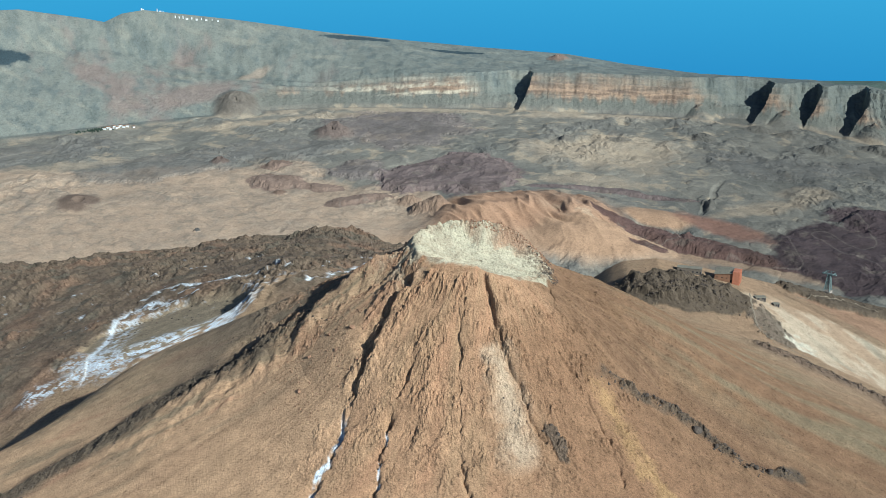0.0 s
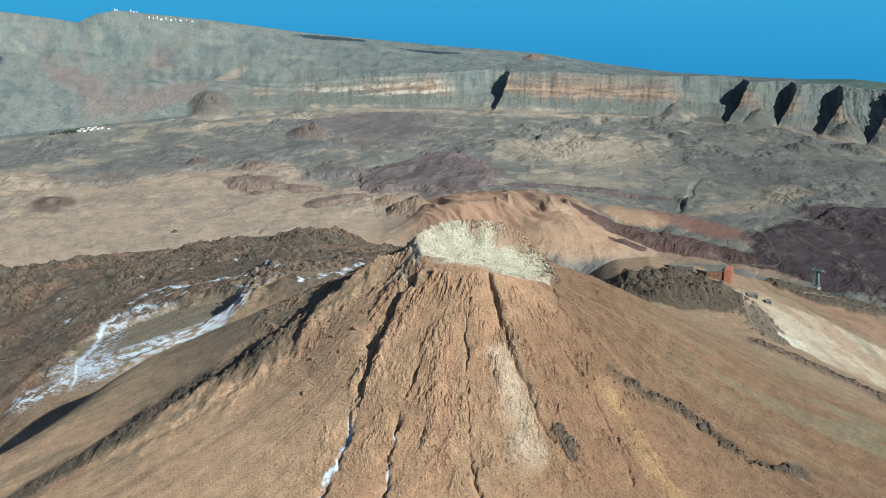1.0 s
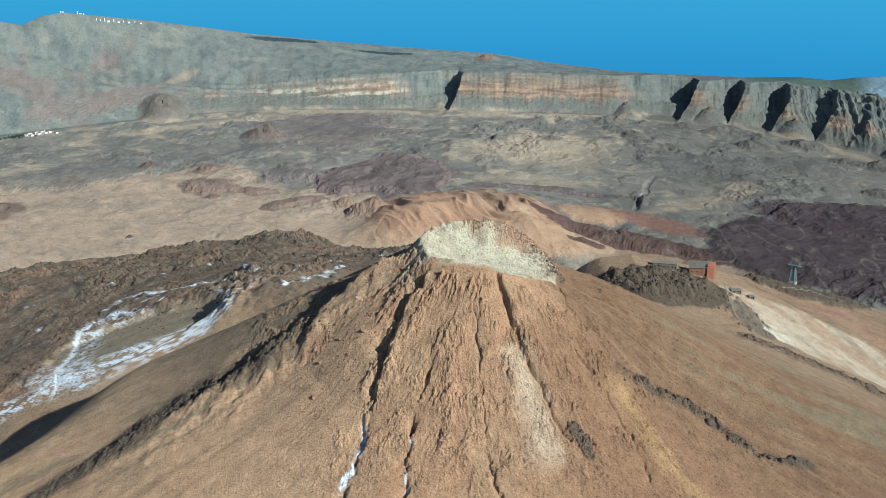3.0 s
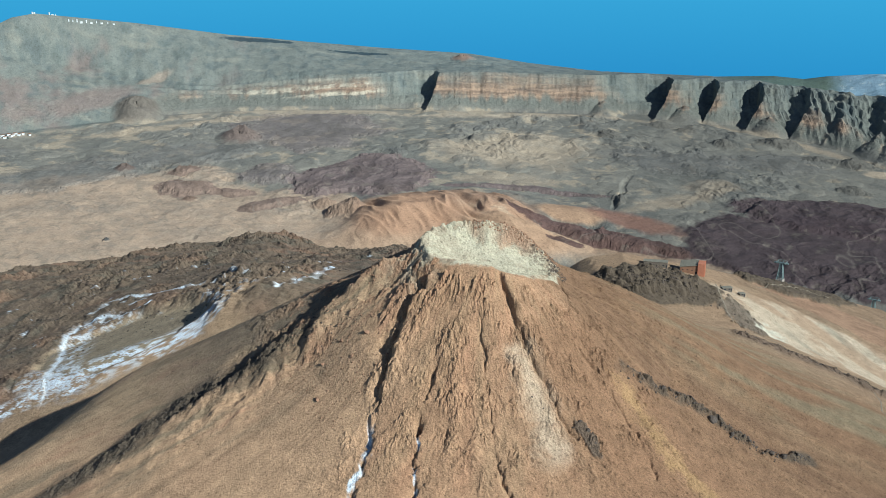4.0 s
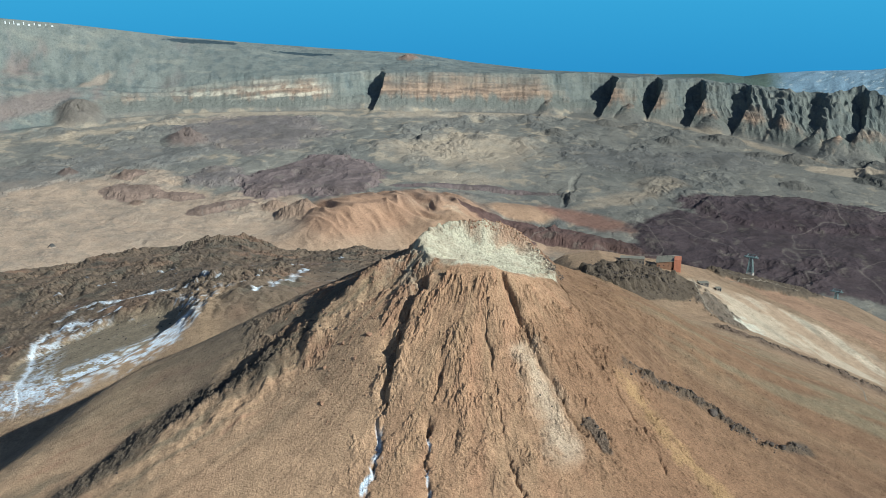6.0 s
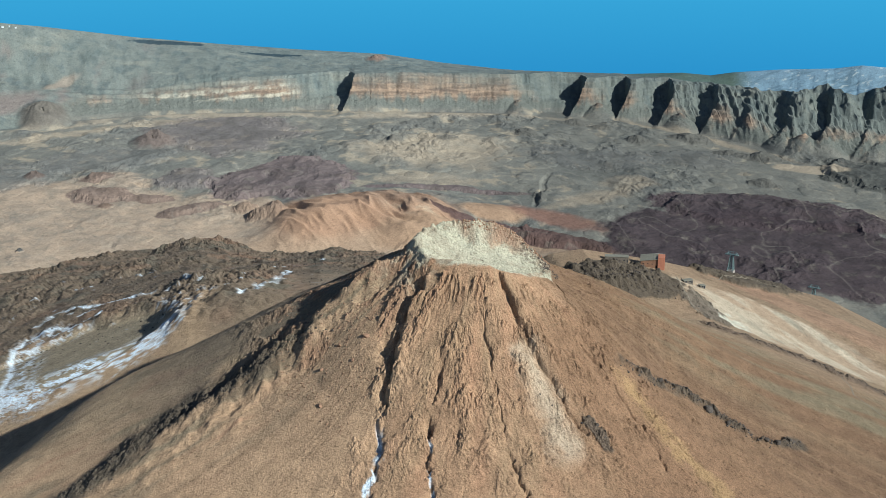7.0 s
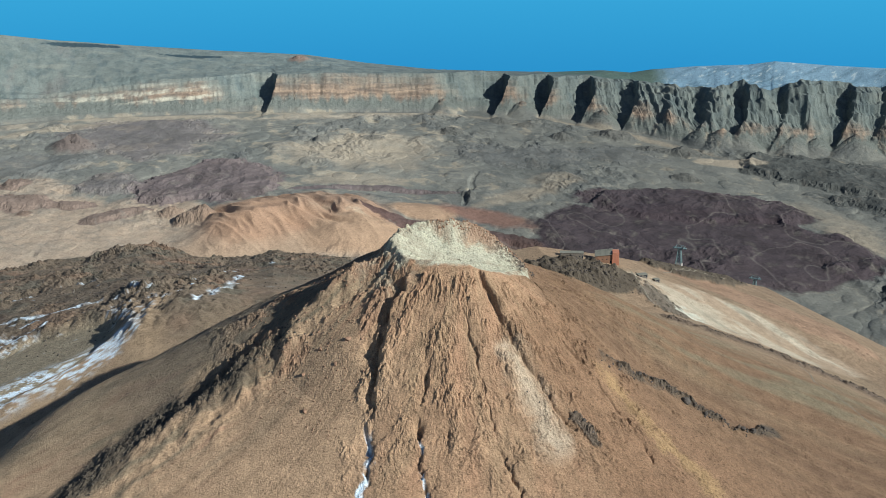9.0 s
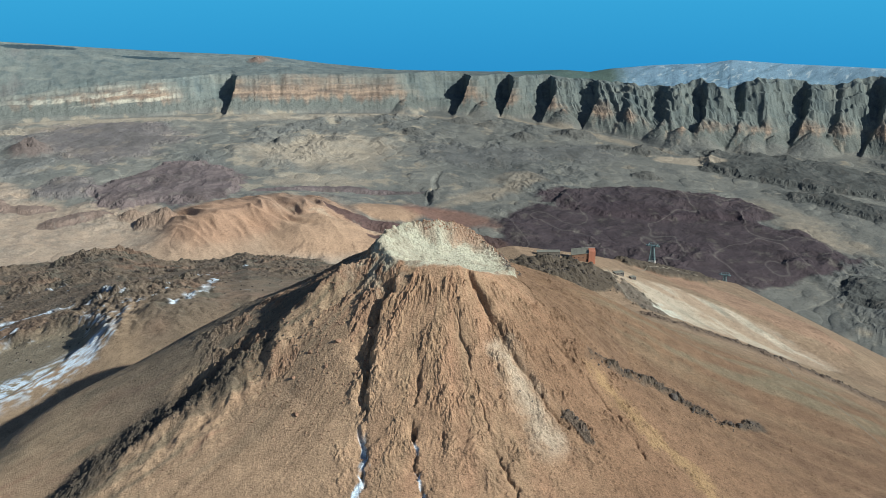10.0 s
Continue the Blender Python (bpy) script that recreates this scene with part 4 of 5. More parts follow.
def part(name, bm, mat, parent=None, label=""):
    """One mesh object from a bmesh, under a thing or a part."""
    me = bpy.data.meshes.new(name)
    bm.to_mesh(me)
    bm.free()
    me.materials.append(mat)
    ob = new(name, me)
    ob.parent = parent
    return tagged(ob, label)


def thing(name, m, label, category, group=""):
    ob = new(name)
    ob.empty_display_size = 2
    ob.matrix_world = m
    return tagged(ob, label, category, group)


def box(bm, x0, x1, y0, y1, z0, z1, bevel=0.0):
    v = bmesh.ops.create_cube(bm, size=1, matrix=Matrix.Translation(((x0 + x1) / 2, (y0 + y1) / 2, (z0 + z1) / 2)) @ Matrix.Diagonal((x1 - x0, y1 - y0, z1 - z0, 1)))["verts"]
    if bevel:
        bmesh.ops.bevel(bm, geom=list({e for w in v for e in w.link_edges}), offset=bevel, segments=1, affect="EDGES")
    return bm


def beam(bm, a, b, w):
    """A square bar from a to b."""
    a, b = Vector(a), Vector(b)
    m = Matrix.Translation((a + b) / 2) @ (b - a).to_track_quat("Z", "Y").to_matrix().to_4x4() @ Matrix.Diagonal((w, w, (b - a).length, 1))
    bmesh.ops.create_cube(bm, size=1, matrix=m)
    return bm


def tube(bm, x, y, z0, z1, r0, r1, n=14):
    bmesh.ops.create_cone(bm, cap_ends=True, segments=n, radius1=r0, radius2=r1, depth=z1 - z0, matrix=Matrix.Translation((x, y, (z0 + z1) / 2)))
    return bm


def prism(bm, outline, y0, y1):
    """A solid whose side outline (x, z) runs from y0 to y1."""
    a = [bm.verts.new((x, y0, z)) for x, z in outline]
    b = [bm.verts.new((x, y1, z)) for x, z in outline]
    bm.faces.new(a), bm.faces.new(b[::-1])
    for i in range(len(a)):
        j = (i + 1) % len(a)
        bm.faces.new((a[i], b[i], b[j], a[j]))
    bmesh.ops.recalc_face_normals(bm, faces=bm.faces)
    return bm


BROWN_WALL = plain("brown_render", tone(168, 116, 84), 0.85, 0, 3)
ORANGE_WALL = plain("orange_paint", tone(212, 124, 86), 0.7, 0, 3)
GREY_ROOF = plain("grey_beige_roof", tone(152, 142, 122), 0.6, 0, 4)
DARK_GLASS = plain("dark_glass", tone(44, 50, 58), 0.15, 0, 2)
CONCRETE = plain("concrete", tone(176, 160, 146), 0.9, 0, 2)
STEEL = plain("green_grey_steel", tone(132, 150, 146), 0.5, 0.3, 1)
WHITE_PAINT = plain("white_paint", tone(240, 240, 236), 0.6, 0, 4)
DRY_STONE = plain("dry_stone", tone(128, 112, 98), 0.95, 0, 0.6, 0.35)
PATH_MAT = plain("trodden_path", tone(152, 134, 112), 0.95, 0, 1.5, 0.25)
ROCK_DARK = plain("dark_lava_rock", tone(100, 86, 76), 0.95, 0, 0.7, 0.4)
ROCK_RUST = plain("rusty_rock", tone(176, 128, 96), 0.95, 0, 0.7, 0.35)
ROCK_PALE = plain("pale_rock", tone(208, 196, 172), 0.95, 0, 0.8, 0.25)
PINE = plain("pine_green", tone(62, 78, 66), 0.95, 0, 3, 0.4)


def cable_car_station():
    z = mountain_z(234, 322) + 2.2
    top = thing("cable_car_station", pose(228, 322, z - 0.6, 0, 0, -17), "orange and brown mountain cable car station with a sloping beige-grey roof", "station")
    hall = part("hall", prism(bmesh.new(), ((-9, -6), (7, -6), (7, 8.6), (-9, 6.2)), -5, 7), BROWN_WALL, top, "brown rendered hall")
    for k in range(3):
        part("hall_window", box(bmesh.new(), -7.2 + 4.2 * k, -5.9 + 4.2 * k, -5.06, -4.9, 3.2, 3.9), DARK_GLASS, hall)
    part("hall_door", box(bmesh.new(), 5.0, 6.4, -5.06, -4.9, -0.2, 2.2), DARK_GLASS, hall)
    roof = bmesh.new()
    a = [(-9.7, -5.7, 6.1), (7.2, -5.7, 8.5), (7.2, 7.6, 10.6), (-9.7, 7.6, 8.2)]
    lo, hi = [roof.verts.new(p) for p in a], [roof.verts.new((x, y, w + 0.45)) for x, y, w in a]
    roof.faces.new(hi), roof.faces.new(lo[::-1])
    for i in range(4):
        roof.faces.new((lo[i], lo[(i + 1) % 4], hi[(i + 1) % 4], hi[i]))
    roof = part("roof", roof, GREY_ROOF, top, "beige-grey metal roof")
    for k in range(7):
        part("roof_seam", beam(bmesh.new(), (-8.6 + 2.3 * k, -5.6, 6.75 + 0.327 * k), (-8.6 + 2.3 * k, 7.5, 8.85 + 0.327 * k), 0.16), GREY_ROOF, roof)
    bay = part("end_block", box(bmesh.new(), 7.0, 13.0, -6, 7, -8, 10.6, 0.1), ORANGE_WALL, top, "ribbed orange end block")
    for k in range(7):
        part("rib", box(bmesh.new(), 12.9, 13.5, -5.7 + 2.05 * k, -4.7 + 2.05 * k, -2, 10.4), ORANGE_WALL, bay)
    part("roof_beam", box(bmesh.new(), 4, 13.5, 5.6, 6.0, 10.7, 11.1), CONCRETE, top, "pale beam over the roof")
    return top


cable_car_station()


def low_house(name, x, y, turn, w, d, h, wall, roof, label, category):
    z = mountain_z(x, y)
    top = thing(name, pose(x, y, z, 0, 0, turn), label, category)
    body = part("walls", box(bmesh.new(), -w / 2, w / 2, -d / 2, d / 2, -2.5, h, 0.08), wall, top)
    part("roof", box(bmesh.new(), -w / 2 - 0.4, w / 2 + 0.4, -d / 2 - 0.4, d / 2 + 0.4, h, h + 0.4, 0.08), roof, top)
    for k in range(int(w // 4)):
        part("window", box(bmesh.new(), -w / 2 + 1.4 + 4 * k, -w / 2 + 3.0 + 4 * k, -d / 2 - 0.05, -d / 2 + 0.1, 1.0, 2.1), DARK_GLASS, body)
    part("door", box(bmesh.new(), w / 2 - 1.5, w / 2 - 0.5, -d / 2 - 0.05, -d / 2 + 0.1, -0.1, 2.0), DARK_GLASS, body)
    return top


low_house("annex", 196, 326, -12, 22, 7, 4.6, DRY_STONE, GREY_ROOF, "long low annex with a flat grey roof among lava", "annex")
low_house("equipment_shed", 254, 288, 8, 9, 5, 2.6, DRY_STONE, GREY_ROOF, "low dark stone shed on the pale slope", "shed")
low_house("storage_hut", 268, 287, 10, 5, 4, 2.2, DRY_STONE, GREY_ROOF, "small dark stone hut on the pale slope", "hut")


def pylon(x, y, height, turn, label):
    z = mountain_z(x, y)
    top = thing("cable_car_pylon", pose(x, y, z, 0, 0, turn), label, "pylon", "cable car pylons")
    base = part("plinth", box(bmesh.new(), -3.7, 3.7, -3.7, 3.7, -6, 5.0, 0.2), CONCRETE, top, "pale concrete plinth")
    part("opening", box(bmesh.new(), -1.1, 1.1, -3.76, -3.6, 0.3, 3.6), DARK_GLASS, base)
    levels = [5.0 + (height - 8.0) * k / 5 for k in range(6)]
    half = [2.9 - 1.6 * k / 5 for k in range(6)]
    for sx, sy in ((-1, -1), (1, -1), (1, 1), (-1, 1)):
        part("leg", beam(bmesh.new(), (sx * half[0], sy * half[0], 5), (sx * half[5], sy * half[5], levels[5]), 0.6), STEEL, top)
    corners = ((-1, -1), (1, -1), (1, 1), (-1, 1))
    for k in range(5):
        h0, h1, z0, z1 = half[k], half[k + 1], levels[k], levels[k + 1]
        for i in range(4):
            (ax, ay), (bx, by) = corners[i], corners[(i + 1) % 4]
            part("brace", beam(bmesh.new(), (ax * h0, ay * h0, z0), (bx * h1, by * h1, z1), 0.32), STEEL, top)
            part("brace", beam(bmesh.new(), (bx * h0, by * h0, z0), (ax * h1, ay * h1, z1), 0.32), STEEL, top)
            part("strut", beam(bmesh.new(), (ax * h1, ay * h1, z1), (bx * h1, by * h1, z1), 0.32), STEEL, top)
    arm = part("cross_arm", box(bmesh.new(), -7.2, 7.2, -1.6, 1.6, height - 3.2, height - 2.2, 0.1), STEEL, top)
    for s in (-1, 1):
        part("saddle", box(bmesh.new(), s * 4.6 - 0.5, s * 4.6 + 0.5, -4.2, 4.2, height - 2.2, height - 1.3, 0.2), STEEL, arm)
        part("railing", beam(bmesh.new(), (-6.2, s * 1.3, height - 1.2), (6.2, s * 1.3, height - 1.2), 0.14), STEEL, arm)
        part("gantry", beam(bmesh.new(), (s * 2.2, 0, height - 2.2), (s * 1.2, 0, height + 0.6), 0.3), STEEL, arm)
    part("gantry_beam", beam(bmesh.new(), (-4.4, 0, height + 0.6), (4.4, 0, height + 0.6), 0.35), STEEL, arm)
    return top


pylon(346, 423, 25, -35, "tall lattice steel cable car pylon on a concrete plinth")
pylon(499, 546, 30, -35, "lattice steel cable car pylon down the slope")


def draped(name, pts, width, mat, label, lift=0.25):
    """A trodden path laid over the slope."""
    line = []
    for (ax, ay), (bx, by) in zip(pts[:-1], pts[1:]):
        n = max(2, int(math.hypot(bx - ax, by - ay) / 1.5))
        line += [(ax + (bx - ax) * k / n, ay + (by - ay) * k / n) for k in range(n)]
    line.append(pts[-1])
    p = np.array(line, float)
    p += 0.8 * np.stack([fbm(p[:, 0], p[:, 1], 9, 2, 300), fbm(p[:, 0], p[:, 1], 9, 2, 301)], -1)
    d = np.gradient(p, axis=0)
    side = np.stack([-d[:, 1], d[:, 0]], -1) / np.linalg.norm(d, axis=1)[:, None] * width / 2
    xs, ys = np.stack([p[:, 0] - side[:, 0], p[:, 0], p[:, 0] + side[:, 0]]), np.stack([p[:, 1] - side[:, 1], p[:, 1], p[:, 1] + side[:, 1]])
    zs = mountain_height(xs, ys) + lift
    zs[0] -= lift + 0.15
    zs[2] -= lift + 0.15
    return tagged(sheet(name, xs, ys, zs, None, mat), label, "path", kind="structure")


draped("footpath", ((246, 296), (243, 262), (243, 232), (252, 205), (278, 188)), 2.4, PATH_MAT, "narrow walled footpath winding down from the station")
draped("footpath", ((321, 108), (316, 84), (306, 58), (312, 30), (318, 0), (322, -40)), 1.8, PATH_MAT, "thin grey footpath crossing the cinder slope")
draped("footpath", ((300, 352), (322, 372), (346, 392), (372, 408), (392, 402)), 2.0, PATH_MAT, "pale track to the foot of the pylon")


# loose rocks
def rock_shape(seed, detail=2):
    """An angular stone: a lump cut by a few flat breaks."""
    rng = random.Random(seed * 13 + 5)
    bm = bmesh.new()
    bmesh.ops.create_icosphere(bm, subdivisions=detail, radius=1)
    off = Vector((seed * 7.7, seed * 3.1, seed))
    breaks = [(Vector((rng.uniform(-1, 1), rng.uniform(-1, 1), rng.uniform(-0.3, 1))).normalized(), rng.uniform(0.45, 0.8)) for k in range(7)]
    for v in bm.verts:
        p = v.co * (1 + 0.30 * noise.noise(v.co * 1.3 + off))
        for n, d in breaks:
            p = p - n * max(0.0, p.dot(n) - d)
        p = p * (1 + 0.10 * noise.noise(v.co * 4.0 + off))
        v.co = Vector((p.x * 1.2, p.y * 0.95, p.z * 0.85))
    return bm


def boulder(x, y, size, mat, label, seed):
    bm = rock_shape(seed)
    bmesh.ops.scale(bm, vec=(size, size, size), verts=bm.verts)
    bmesh.ops.rotate(bm, matrix=Matrix.Rotation(seed * 1.7, 3, "Z"), verts=bm.verts)
    ob = part("boulder", bm, mat, None, label)
    ob.location = (x, y, mountain_z(x, y) + 0.25 * size)
    return tagged(ob, label, "boulder", "boulders on the cone")


for i, (x, y, size) in enumerate(((200, -58, 2.4), (159, -50, 3.2), (192, -62, 1.6), (170, -56, 1.8), (148, -42, 1.7), (130, -46, 1.5), (210, -54, 1.2))):
    boulder(x, y, size, ROCK_DARK, "dark grey lava boulder on the edge of a rock rib", 3 + i)
for i, (x, y, size) in enumerate(((-71, -63, 1.7), (-44, -37, 1.9), (-52, -46, 1.3), (-36, -40, 1.1), (-60, -30, 1.4), (-70, -38, 1.2), (-48, -58, 0.8), (-84, -70, 0.7), (-95, -52, 0.8))):
    boulder(x, y, size, ROCK_RUST, "rusty brown boulder lying on loose cinder", 23 + i)
for i, (x, y, size) in enumerate(((80, -98, 1.4), (76, -94, 1.1), (83, -104, 1.2), (72, -97, 0.8), (50, -88, 0.7), (56, -92, 0.6))):
    boulder(x, y, size, ROCK_DARK, "dark rock at the end of the pale streak", 43 + i)


def scatter(name, count, where, sizes, mat, label, category, seed):
    """Many loose stones as one object: where gives places, sizes their radii."""
    rng = np.random.RandomState(seed)
    bases = []
    for k in range(6):
        bm = rock_shape(seed + k, 1)
        bm.verts.ensure_lookup_table()
        bases.append((np.array([v.co[:] for v in bm.verts]), np.array([[v.index for v in f.verts] for f in bm.faces])))
        bm.free()
    x, y = where(rng, count)
    z = np.concatenate([mountain_height(x[None, i:i + 4000], y[None, i:i + 4000])[0] for i in range(0, len(x), 4000)])
    r = sizes(rng, len(x))
    vs, fs, at = [], [], 0
    for i in range(len(x)):
        v, f = bases[i % 6]
        a = rng.uniform(0, 6.28)
        c, s = math.cos(a), math.sin(a)
        w = v * r[i] * rng.uniform(0.75, 1.25, 3)
        vs.append(np.stack([w[:, 0] * c - w[:, 1] * s + x[i], w[:, 0] * s + w[:, 1] * c + y[i], w[:, 2] + z[i] + 0.15 * r[i]], -1))
        fs.append(f + at)
        at += len(v)
    v, f = np.concatenate(vs), np.concatenate(fs)
    me = bpy.data.meshes.new(name)
    me.vertices.add(len(v)), me.vertices.foreach_set("co", v.astype(np.float32).ravel())
    me.loops.add(f.size), me.loops.foreach_set("vertex_index", f.astype(np.int32).ravel())
    me.polygons.add(len(f)), me.polygons.foreach_set("loop_start", np.arange(0, f.size, 3, dtype=np.int32))
    me.update(calc_edges=True)
    me.materials.append(mat)
    return tagged(new(name, me), label, category, kind="stuff")


def ring_places(a0, a1, q0, q1):
    def places(rng, n):
        th = np.radians(rng.uniform(a0, a1, n))
        rr = crater_rim(th)[1] * rng.uniform(q0, q1, n)
        return CX + rr * np.sin(th), CY - rr * np.cos(th)
    return places


def fan_places(a0, a1, r0, r1):
    def places(rng, n):
        th, r = np.radians(rng.uniform(a0, a1, n)), np.sqrt(rng.uniform(r0 ** 2, r1 ** 2, n))
        return CX + r * np.sin(th), CY - r * np.cos(th)
    return places


def along_places(pts, spread):
    def places(rng, n):
        p = np.array(pts, float)
        t = rng.uniform(0, len(p) - 1, n)
        i = np.minimum(t.astype(int), len(p) - 2)
        q = p[i] + (p[i + 1] - p[i]) * (t - i)[:, None] + rng.normal(0, spread, (n, 2))
        return q[:, 0], q[:, 1]
    return places


def skewed(lo, hi):
    return lambda rng, n: lo + (hi - lo) * rng.uniform(0, 1, n) ** 3


scatter("rim_rubble", 700, ring_places(110, 200, 0.88, 1.16), skewed(0.2, 0.9), ROCK_RUST, "rusty broken rock along the crater rim", "rubble", 1)
scatter("rim_rubble", 260, ring_places(80, 130, 0.9, 1.12), skewed(0.25, 1.0), ROCK_DARK, "dark broken rock on the low crater rim", "rubble", 2)
scatter("crater_stones", 600, ring_places(-180, 180, 0.3, 1.0), skewed(0.12, 0.5), ROCK_PALE, "pale stones on the whitened crater floor", "stones", 3)
scatter("flank_rubble", 1800, fan_places(-112, -40, 42, 130), skewed(0.15, 0.75), ROCK_RUST, "rusty rubble on the left flank of the cone", "rubble", 4)
scatter("slope_stones", 2200, fan_places(-78, 75, 60, 185), skewed(0.1, 0.4), ROCK_RUST, "small stones on the cinder slope", "stones", 5)
scatter("rib_blocks", 500, along_places(LAVA_RIB, 2.4), skewed(0.25, 1.1), ROCK_DARK, "dark angular blocks along a lava rib", "rubble", 6)
scatter("rib_blocks", 900, along_places(LEFT_RIB, 8.0), skewed(0.2, 0.9), ROCK_DARK, "dark angular blocks along the shaded lava rib", "rubble", 7)
scatter("lava_blocks", 900, lambda rng, n: (rng.normal(180, 28, n), rng.normal(272, 16, n)), skewed(0.3, 1.4), ROCK_DARK, "dark jagged lava blocks below the station", "lava blocks", 8)
scatter("lava_blocks", 700, along_places(((240, 175), (285, 150), (315, 140), (345, 122), (380, 100)), 5.0), skewed(0.25, 0.9), ROCK_DARK, "rough brown lava blocks edging the pale slope", "lava blocks", 9)
scatter("lava_blocks", 2600, lambda rng, n: (rng.uniform(-520, -40, n), rng.uniform(330, 900, n)), skewed(0.3, 1.6), ROCK_DARK, "dark blocks strewn over the lava plateau", "lava blocks", 10)


# cinder cones on the caldera floor
def cinder_cone(bearing, dist, r, h, dip, colour, label, seed):
    x, y, z = far_place(bearing, dist)
    a, q = np.radians(np.arange(0, 360, 4.0)), np.concatenate([np.linspace(0.02, 1.0, 26), [1.12]])
    gq, ga = np.meshgrid(q, a, indexing="ij")
    lx, ly = gq * np.sin(ga) * r, gq * np.cos(ga) * r
    wob = fbm(lx + 90 * seed, ly, 0.5 * r, 5, 200 + seed)
    rimmed = np.where(gq < 0.24, 1 - dip * (1 - (gq / 0.24) ** 2), np.clip((1 - gq) / 0.76, 0, 1) ** 1.35)
    slump = 1 - 0.25 * ramp(0.2, 1.0, np.cos(ga - 2.4)) * ramp(0.5, 0.2, gq)
    lz = h * rimmed * slump * (1 + 0.25 * wob) + 0.06 * h * wob * ramp(1.0, 0.7, gq)
    lz = lz + far_height(lx + x, ly + y) - z + np.where(gq > 1.05, -4.0, 0.4 * ramp(1.0, 0.9, gq) - 0.3)
    cols = blend(np.zeros(lx.shape + (3,)) + colour, far_colour(lx + x, ly + y, lz + z), np.clip(ramp(0.55, 1.0, gq + 0.3 * wob), 0, 1))
    ob = sheet("cinder_cone", lx, ly, lz, cols, FAR_MAT, closed=True)
    ob.location = (x, y, z)
    return tagged(ob, label, "cinder cone", "cinder cones in the caldera")


cinder_cone(-12.0, 3960, 96, 42, 0.2, tone(128, 108, 98), "grey-brown cinder cone with a breached top", 1)
cinder_cone(-25.8, 3420, 90, 15, 0.9, tone(132, 108, 92), "low broad cinder ring on the tan plain", 2)
cinder_cone(-17.3, 4350, 112, 58, 0.05, tone(126, 114, 102), "dark steep hill at the foot of the upland", 3)
cinder_cone(-18.2, 3690, 42, 14, 0.3, tone(120, 100, 90), "small dark cinder cone beside grey lava", 4)
cinder_cone(-19.5, 3080, 14, 9, 0.0, tone(96, 92, 88), "small dark knoll on the tan plain", 5)
cinder_cone(0.4, 4670, 62, 18, 0.1, tone(152, 122, 104), "reddish cone on the upland rim", 6)
cinder_cone(-14.9, 3345, 30, 9, 0.1, tone(138, 110, 92), "low brown knoll on the tan plain", 7)


# the observatory on the ridge
def telescope(bearing, dist, w, h, dome, label):
    x, y, z = far_place(bearing, dist)
    w, h = 0.6 * w, 0.7 * h
    top = thing("telescope_building", pose(x, y, z, 0, 0, 20), label, "observatory", "observatory buildings")
    body = part("tower", tube(bmesh.new(), 0, 0, -3, h, w * 0.55, w * 0.5, 16) if dome else box(bmesh.new(), -w, w, -w / 2, w / 2, -3, h, 0.3), WHITE_PAINT, top)
    if dome:
        bm = bmesh.new()
        bmesh.ops.create_uvsphere(bm, u_segments=16, v_segments=10, radius=w * 0.56, matrix=Matrix.Translation((0, 0, h)))
        cap = part("dome", bm, WHITE_PAINT, top)
        part("slit", box(bmesh.new(), -w * 0.07, w * 0.07, -w * 0.58, -w * 0.40, h, h + w * 0.3), DARK_GLASS, cap)
    else:
        part("roof", box(bmesh.new(), -w - 0.5, w + 0.5, -w / 2 - 0.5, w / 2 + 0.5, h, h + 0.7), WHITE_PAINT, top)
        for k in range(4):
            part("window", box(bmesh.new(), -w * 0.8 + w * 0.45 * k, -w * 0.8 + w * 0.45 * k + w * 0.2, -w / 2 - 0.06, -w / 2 + 0.1, h * 0.4, h * 0.75), DARK_GLASS, body)


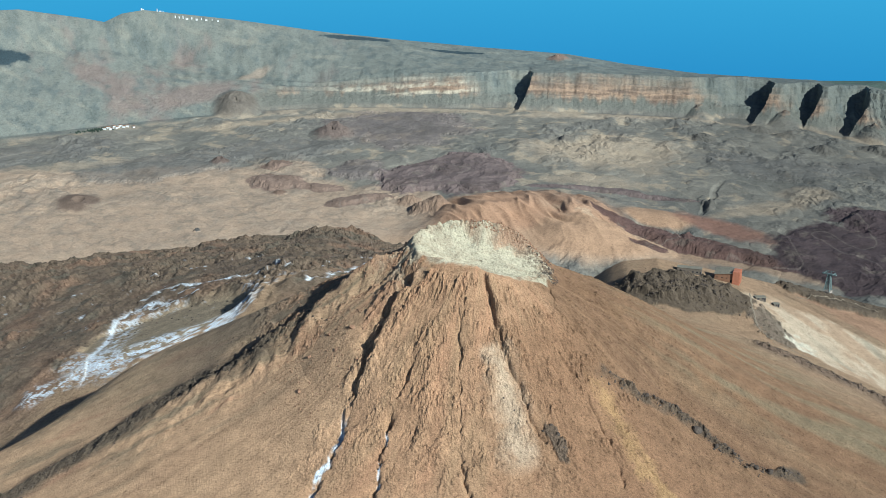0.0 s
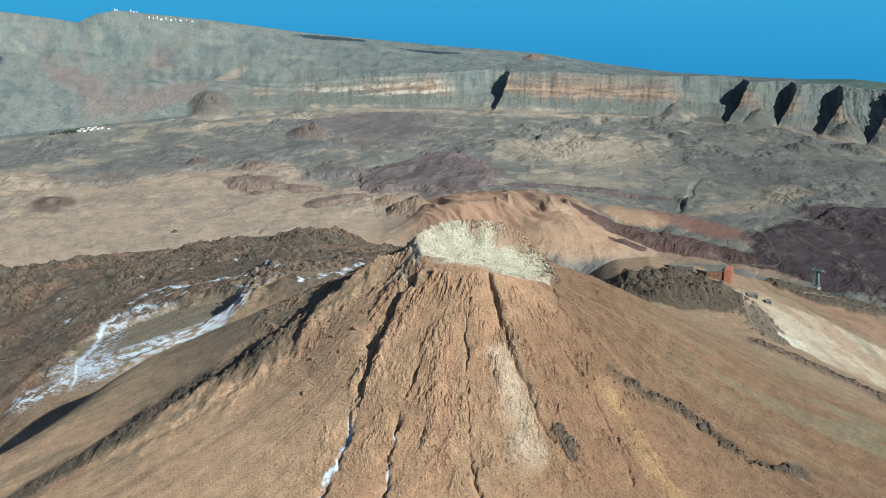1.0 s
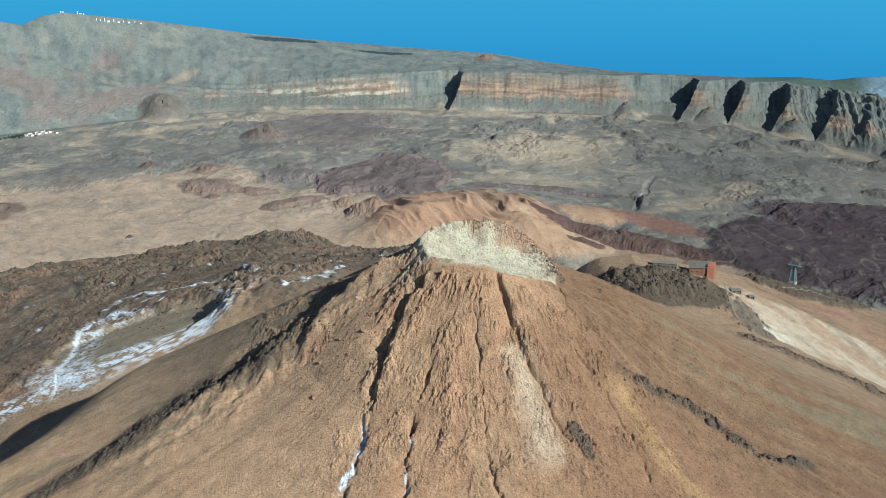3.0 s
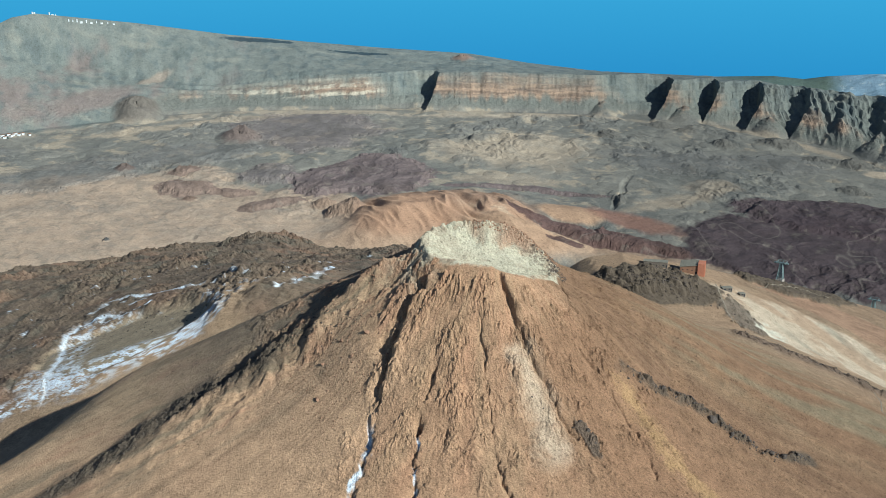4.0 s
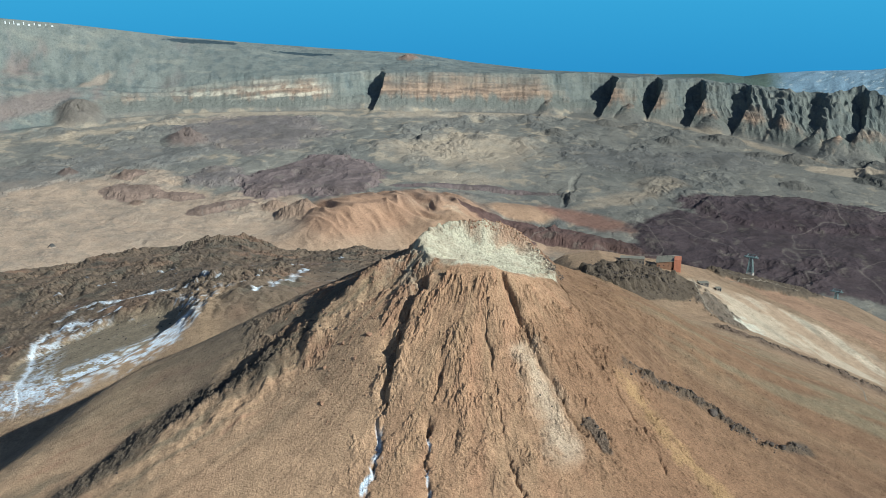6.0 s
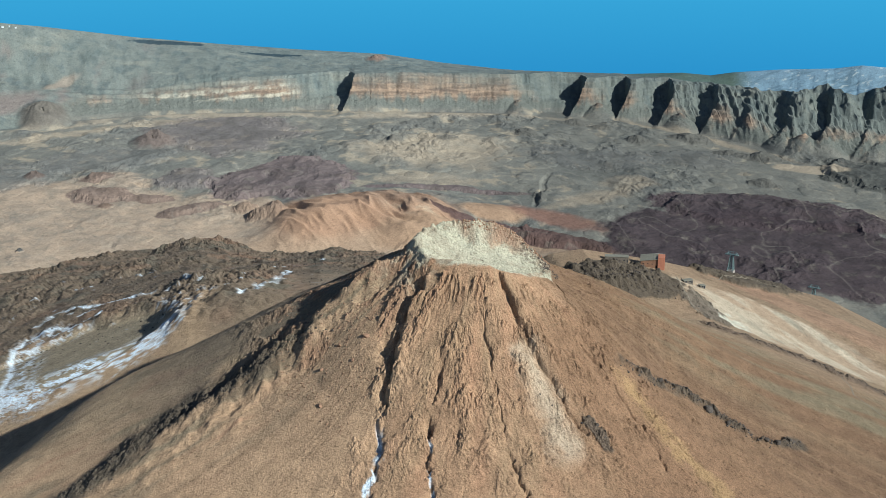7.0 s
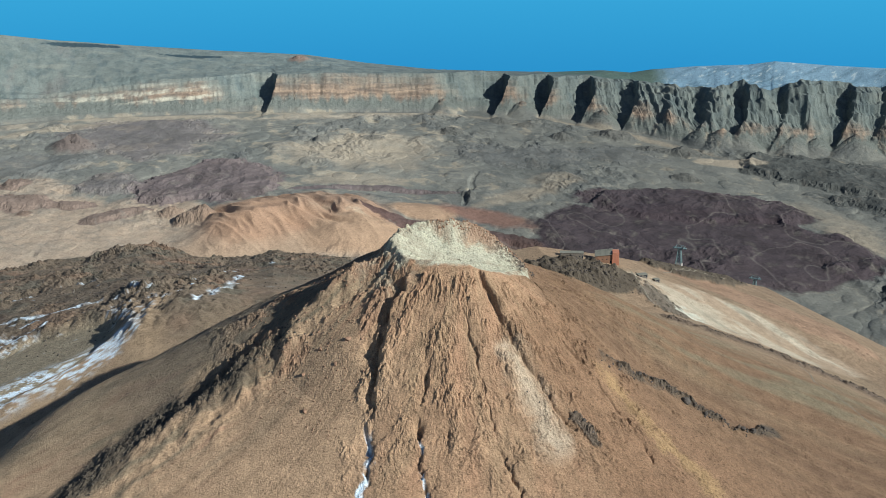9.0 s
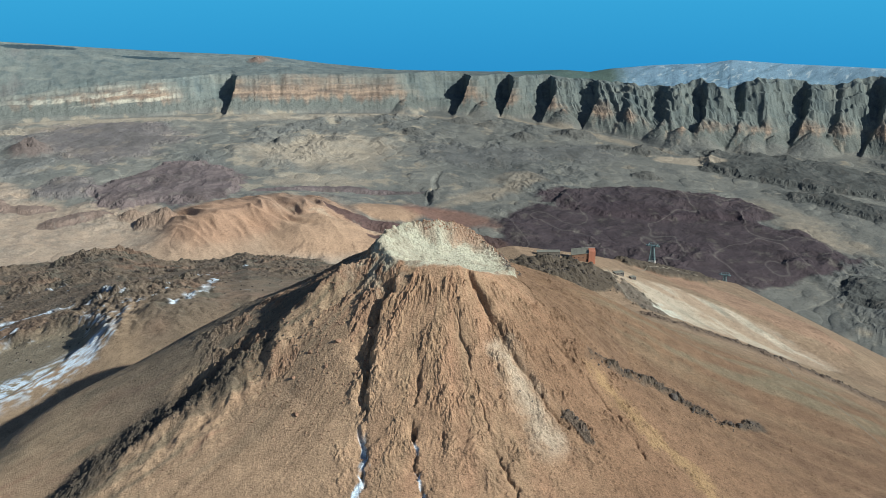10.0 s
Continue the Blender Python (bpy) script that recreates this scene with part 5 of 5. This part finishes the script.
for bearing, dist, w, h, dome in ((-22.0, 4768, 8, 9, True), (-21.9, 4772, 6, 5, False), (-21.2, 4764, 7, 13, True), (-21.05, 4768, 8, 5, False), (-20.9, 4768, 6, 6, True),
                                  (-20.3, 4752, 9, 8, True), (-20.1, 4752, 7, 6, True), (-19.9, 4752, 8, 13, True), (-19.7, 4750, 9, 6, False), (-19.45, 4752, 8, 9, True),
                                  (-19.2, 4750, 8, 6, False), (-18.95, 4752, 7, 8, True), (-18.7, 4750, 8, 5, False), (-18.4, 4752, 6, 6, True), (-18.1, 4750, 7, 4, False)):
    telescope(bearing, dist + 18, w, h, dome, "white telescope tower with a dome on the ridge" if dome else "low white observatory block on the ridge")


# the hamlet at the caldera's edge
def hamlet_house(bearing, dist, w, d, h, turn):
    x, y, z = far_place(bearing, dist)
    top = thing("house", pose(x, y, z, 0, 0, turn), "pale low house of a hamlet on the caldera floor", "house", "hamlet houses")
    body = part("walls", box(bmesh.new(), -w / 2, w / 2, -d / 2, d / 2, -3, h, 0.1), WHITE_PAINT, top)
    part("roof", prism(bmesh.new(), ((-w / 2 - 0.5, h), (w / 2 + 0.5, h), (0, h + 2.2)), -d / 2 - 0.5, d / 2 + 0.5), BROWN_WALL, top)
    for k in range(3):
        part("window", box(bmesh.new(), -w * 0.36 + w * 0.28 * k, -w * 0.22 + w * 0.28 * k, -d / 2 - 0.06, -d / 2 + 0.1, 1.2, 2.8), DARK_GLASS, body)


for i, (bearing, dist) in enumerate(((-24.3, 4222), (-24.1, 4230), (-23.95, 4216), (-23.8, 4236), (-23.65, 4224), (-23.5, 4240), (-23.3, 4228), (-23.1, 4238), (-22.8, 4232))):
    hamlet_house(bearing, dist, 14 + 3 * (i % 3), 9, 5 + i % 2, 15 * i)


def grove(bearing, dist, wide, deep, count, label, seed):
    """A dark pine wood far off: one object of many small crowns."""
    rng = np.random.RandomState(seed)
    bm = bmesh.new()
    for i in range(count):
        b, q = bearing + rng.normal(0, wide), dist + rng.normal(0, deep)
        x, y, z = far_place(b, q)
        h = rng.uniform(5, 9)
        for k in range(3):
            bmesh.ops.create_cone(bm, cap_ends=True, segments=6, radius1=h * (0.42 - 0.1 * k), radius2=h * 0.06, depth=h * 0.45,
                                  matrix=Matrix.Translation((x, y, z + h * (0.25 + 0.25 * k))) @ Matrix.Rotation(rng.uniform(0, 3), 4, "Z"))
    return tagged(part("pine_grove", bm, PINE, None), label, "trees", kind="stuff")


grove(-24.8, 4226, 0.45, 12, 90, "dark pine trees round the hamlet", 1)
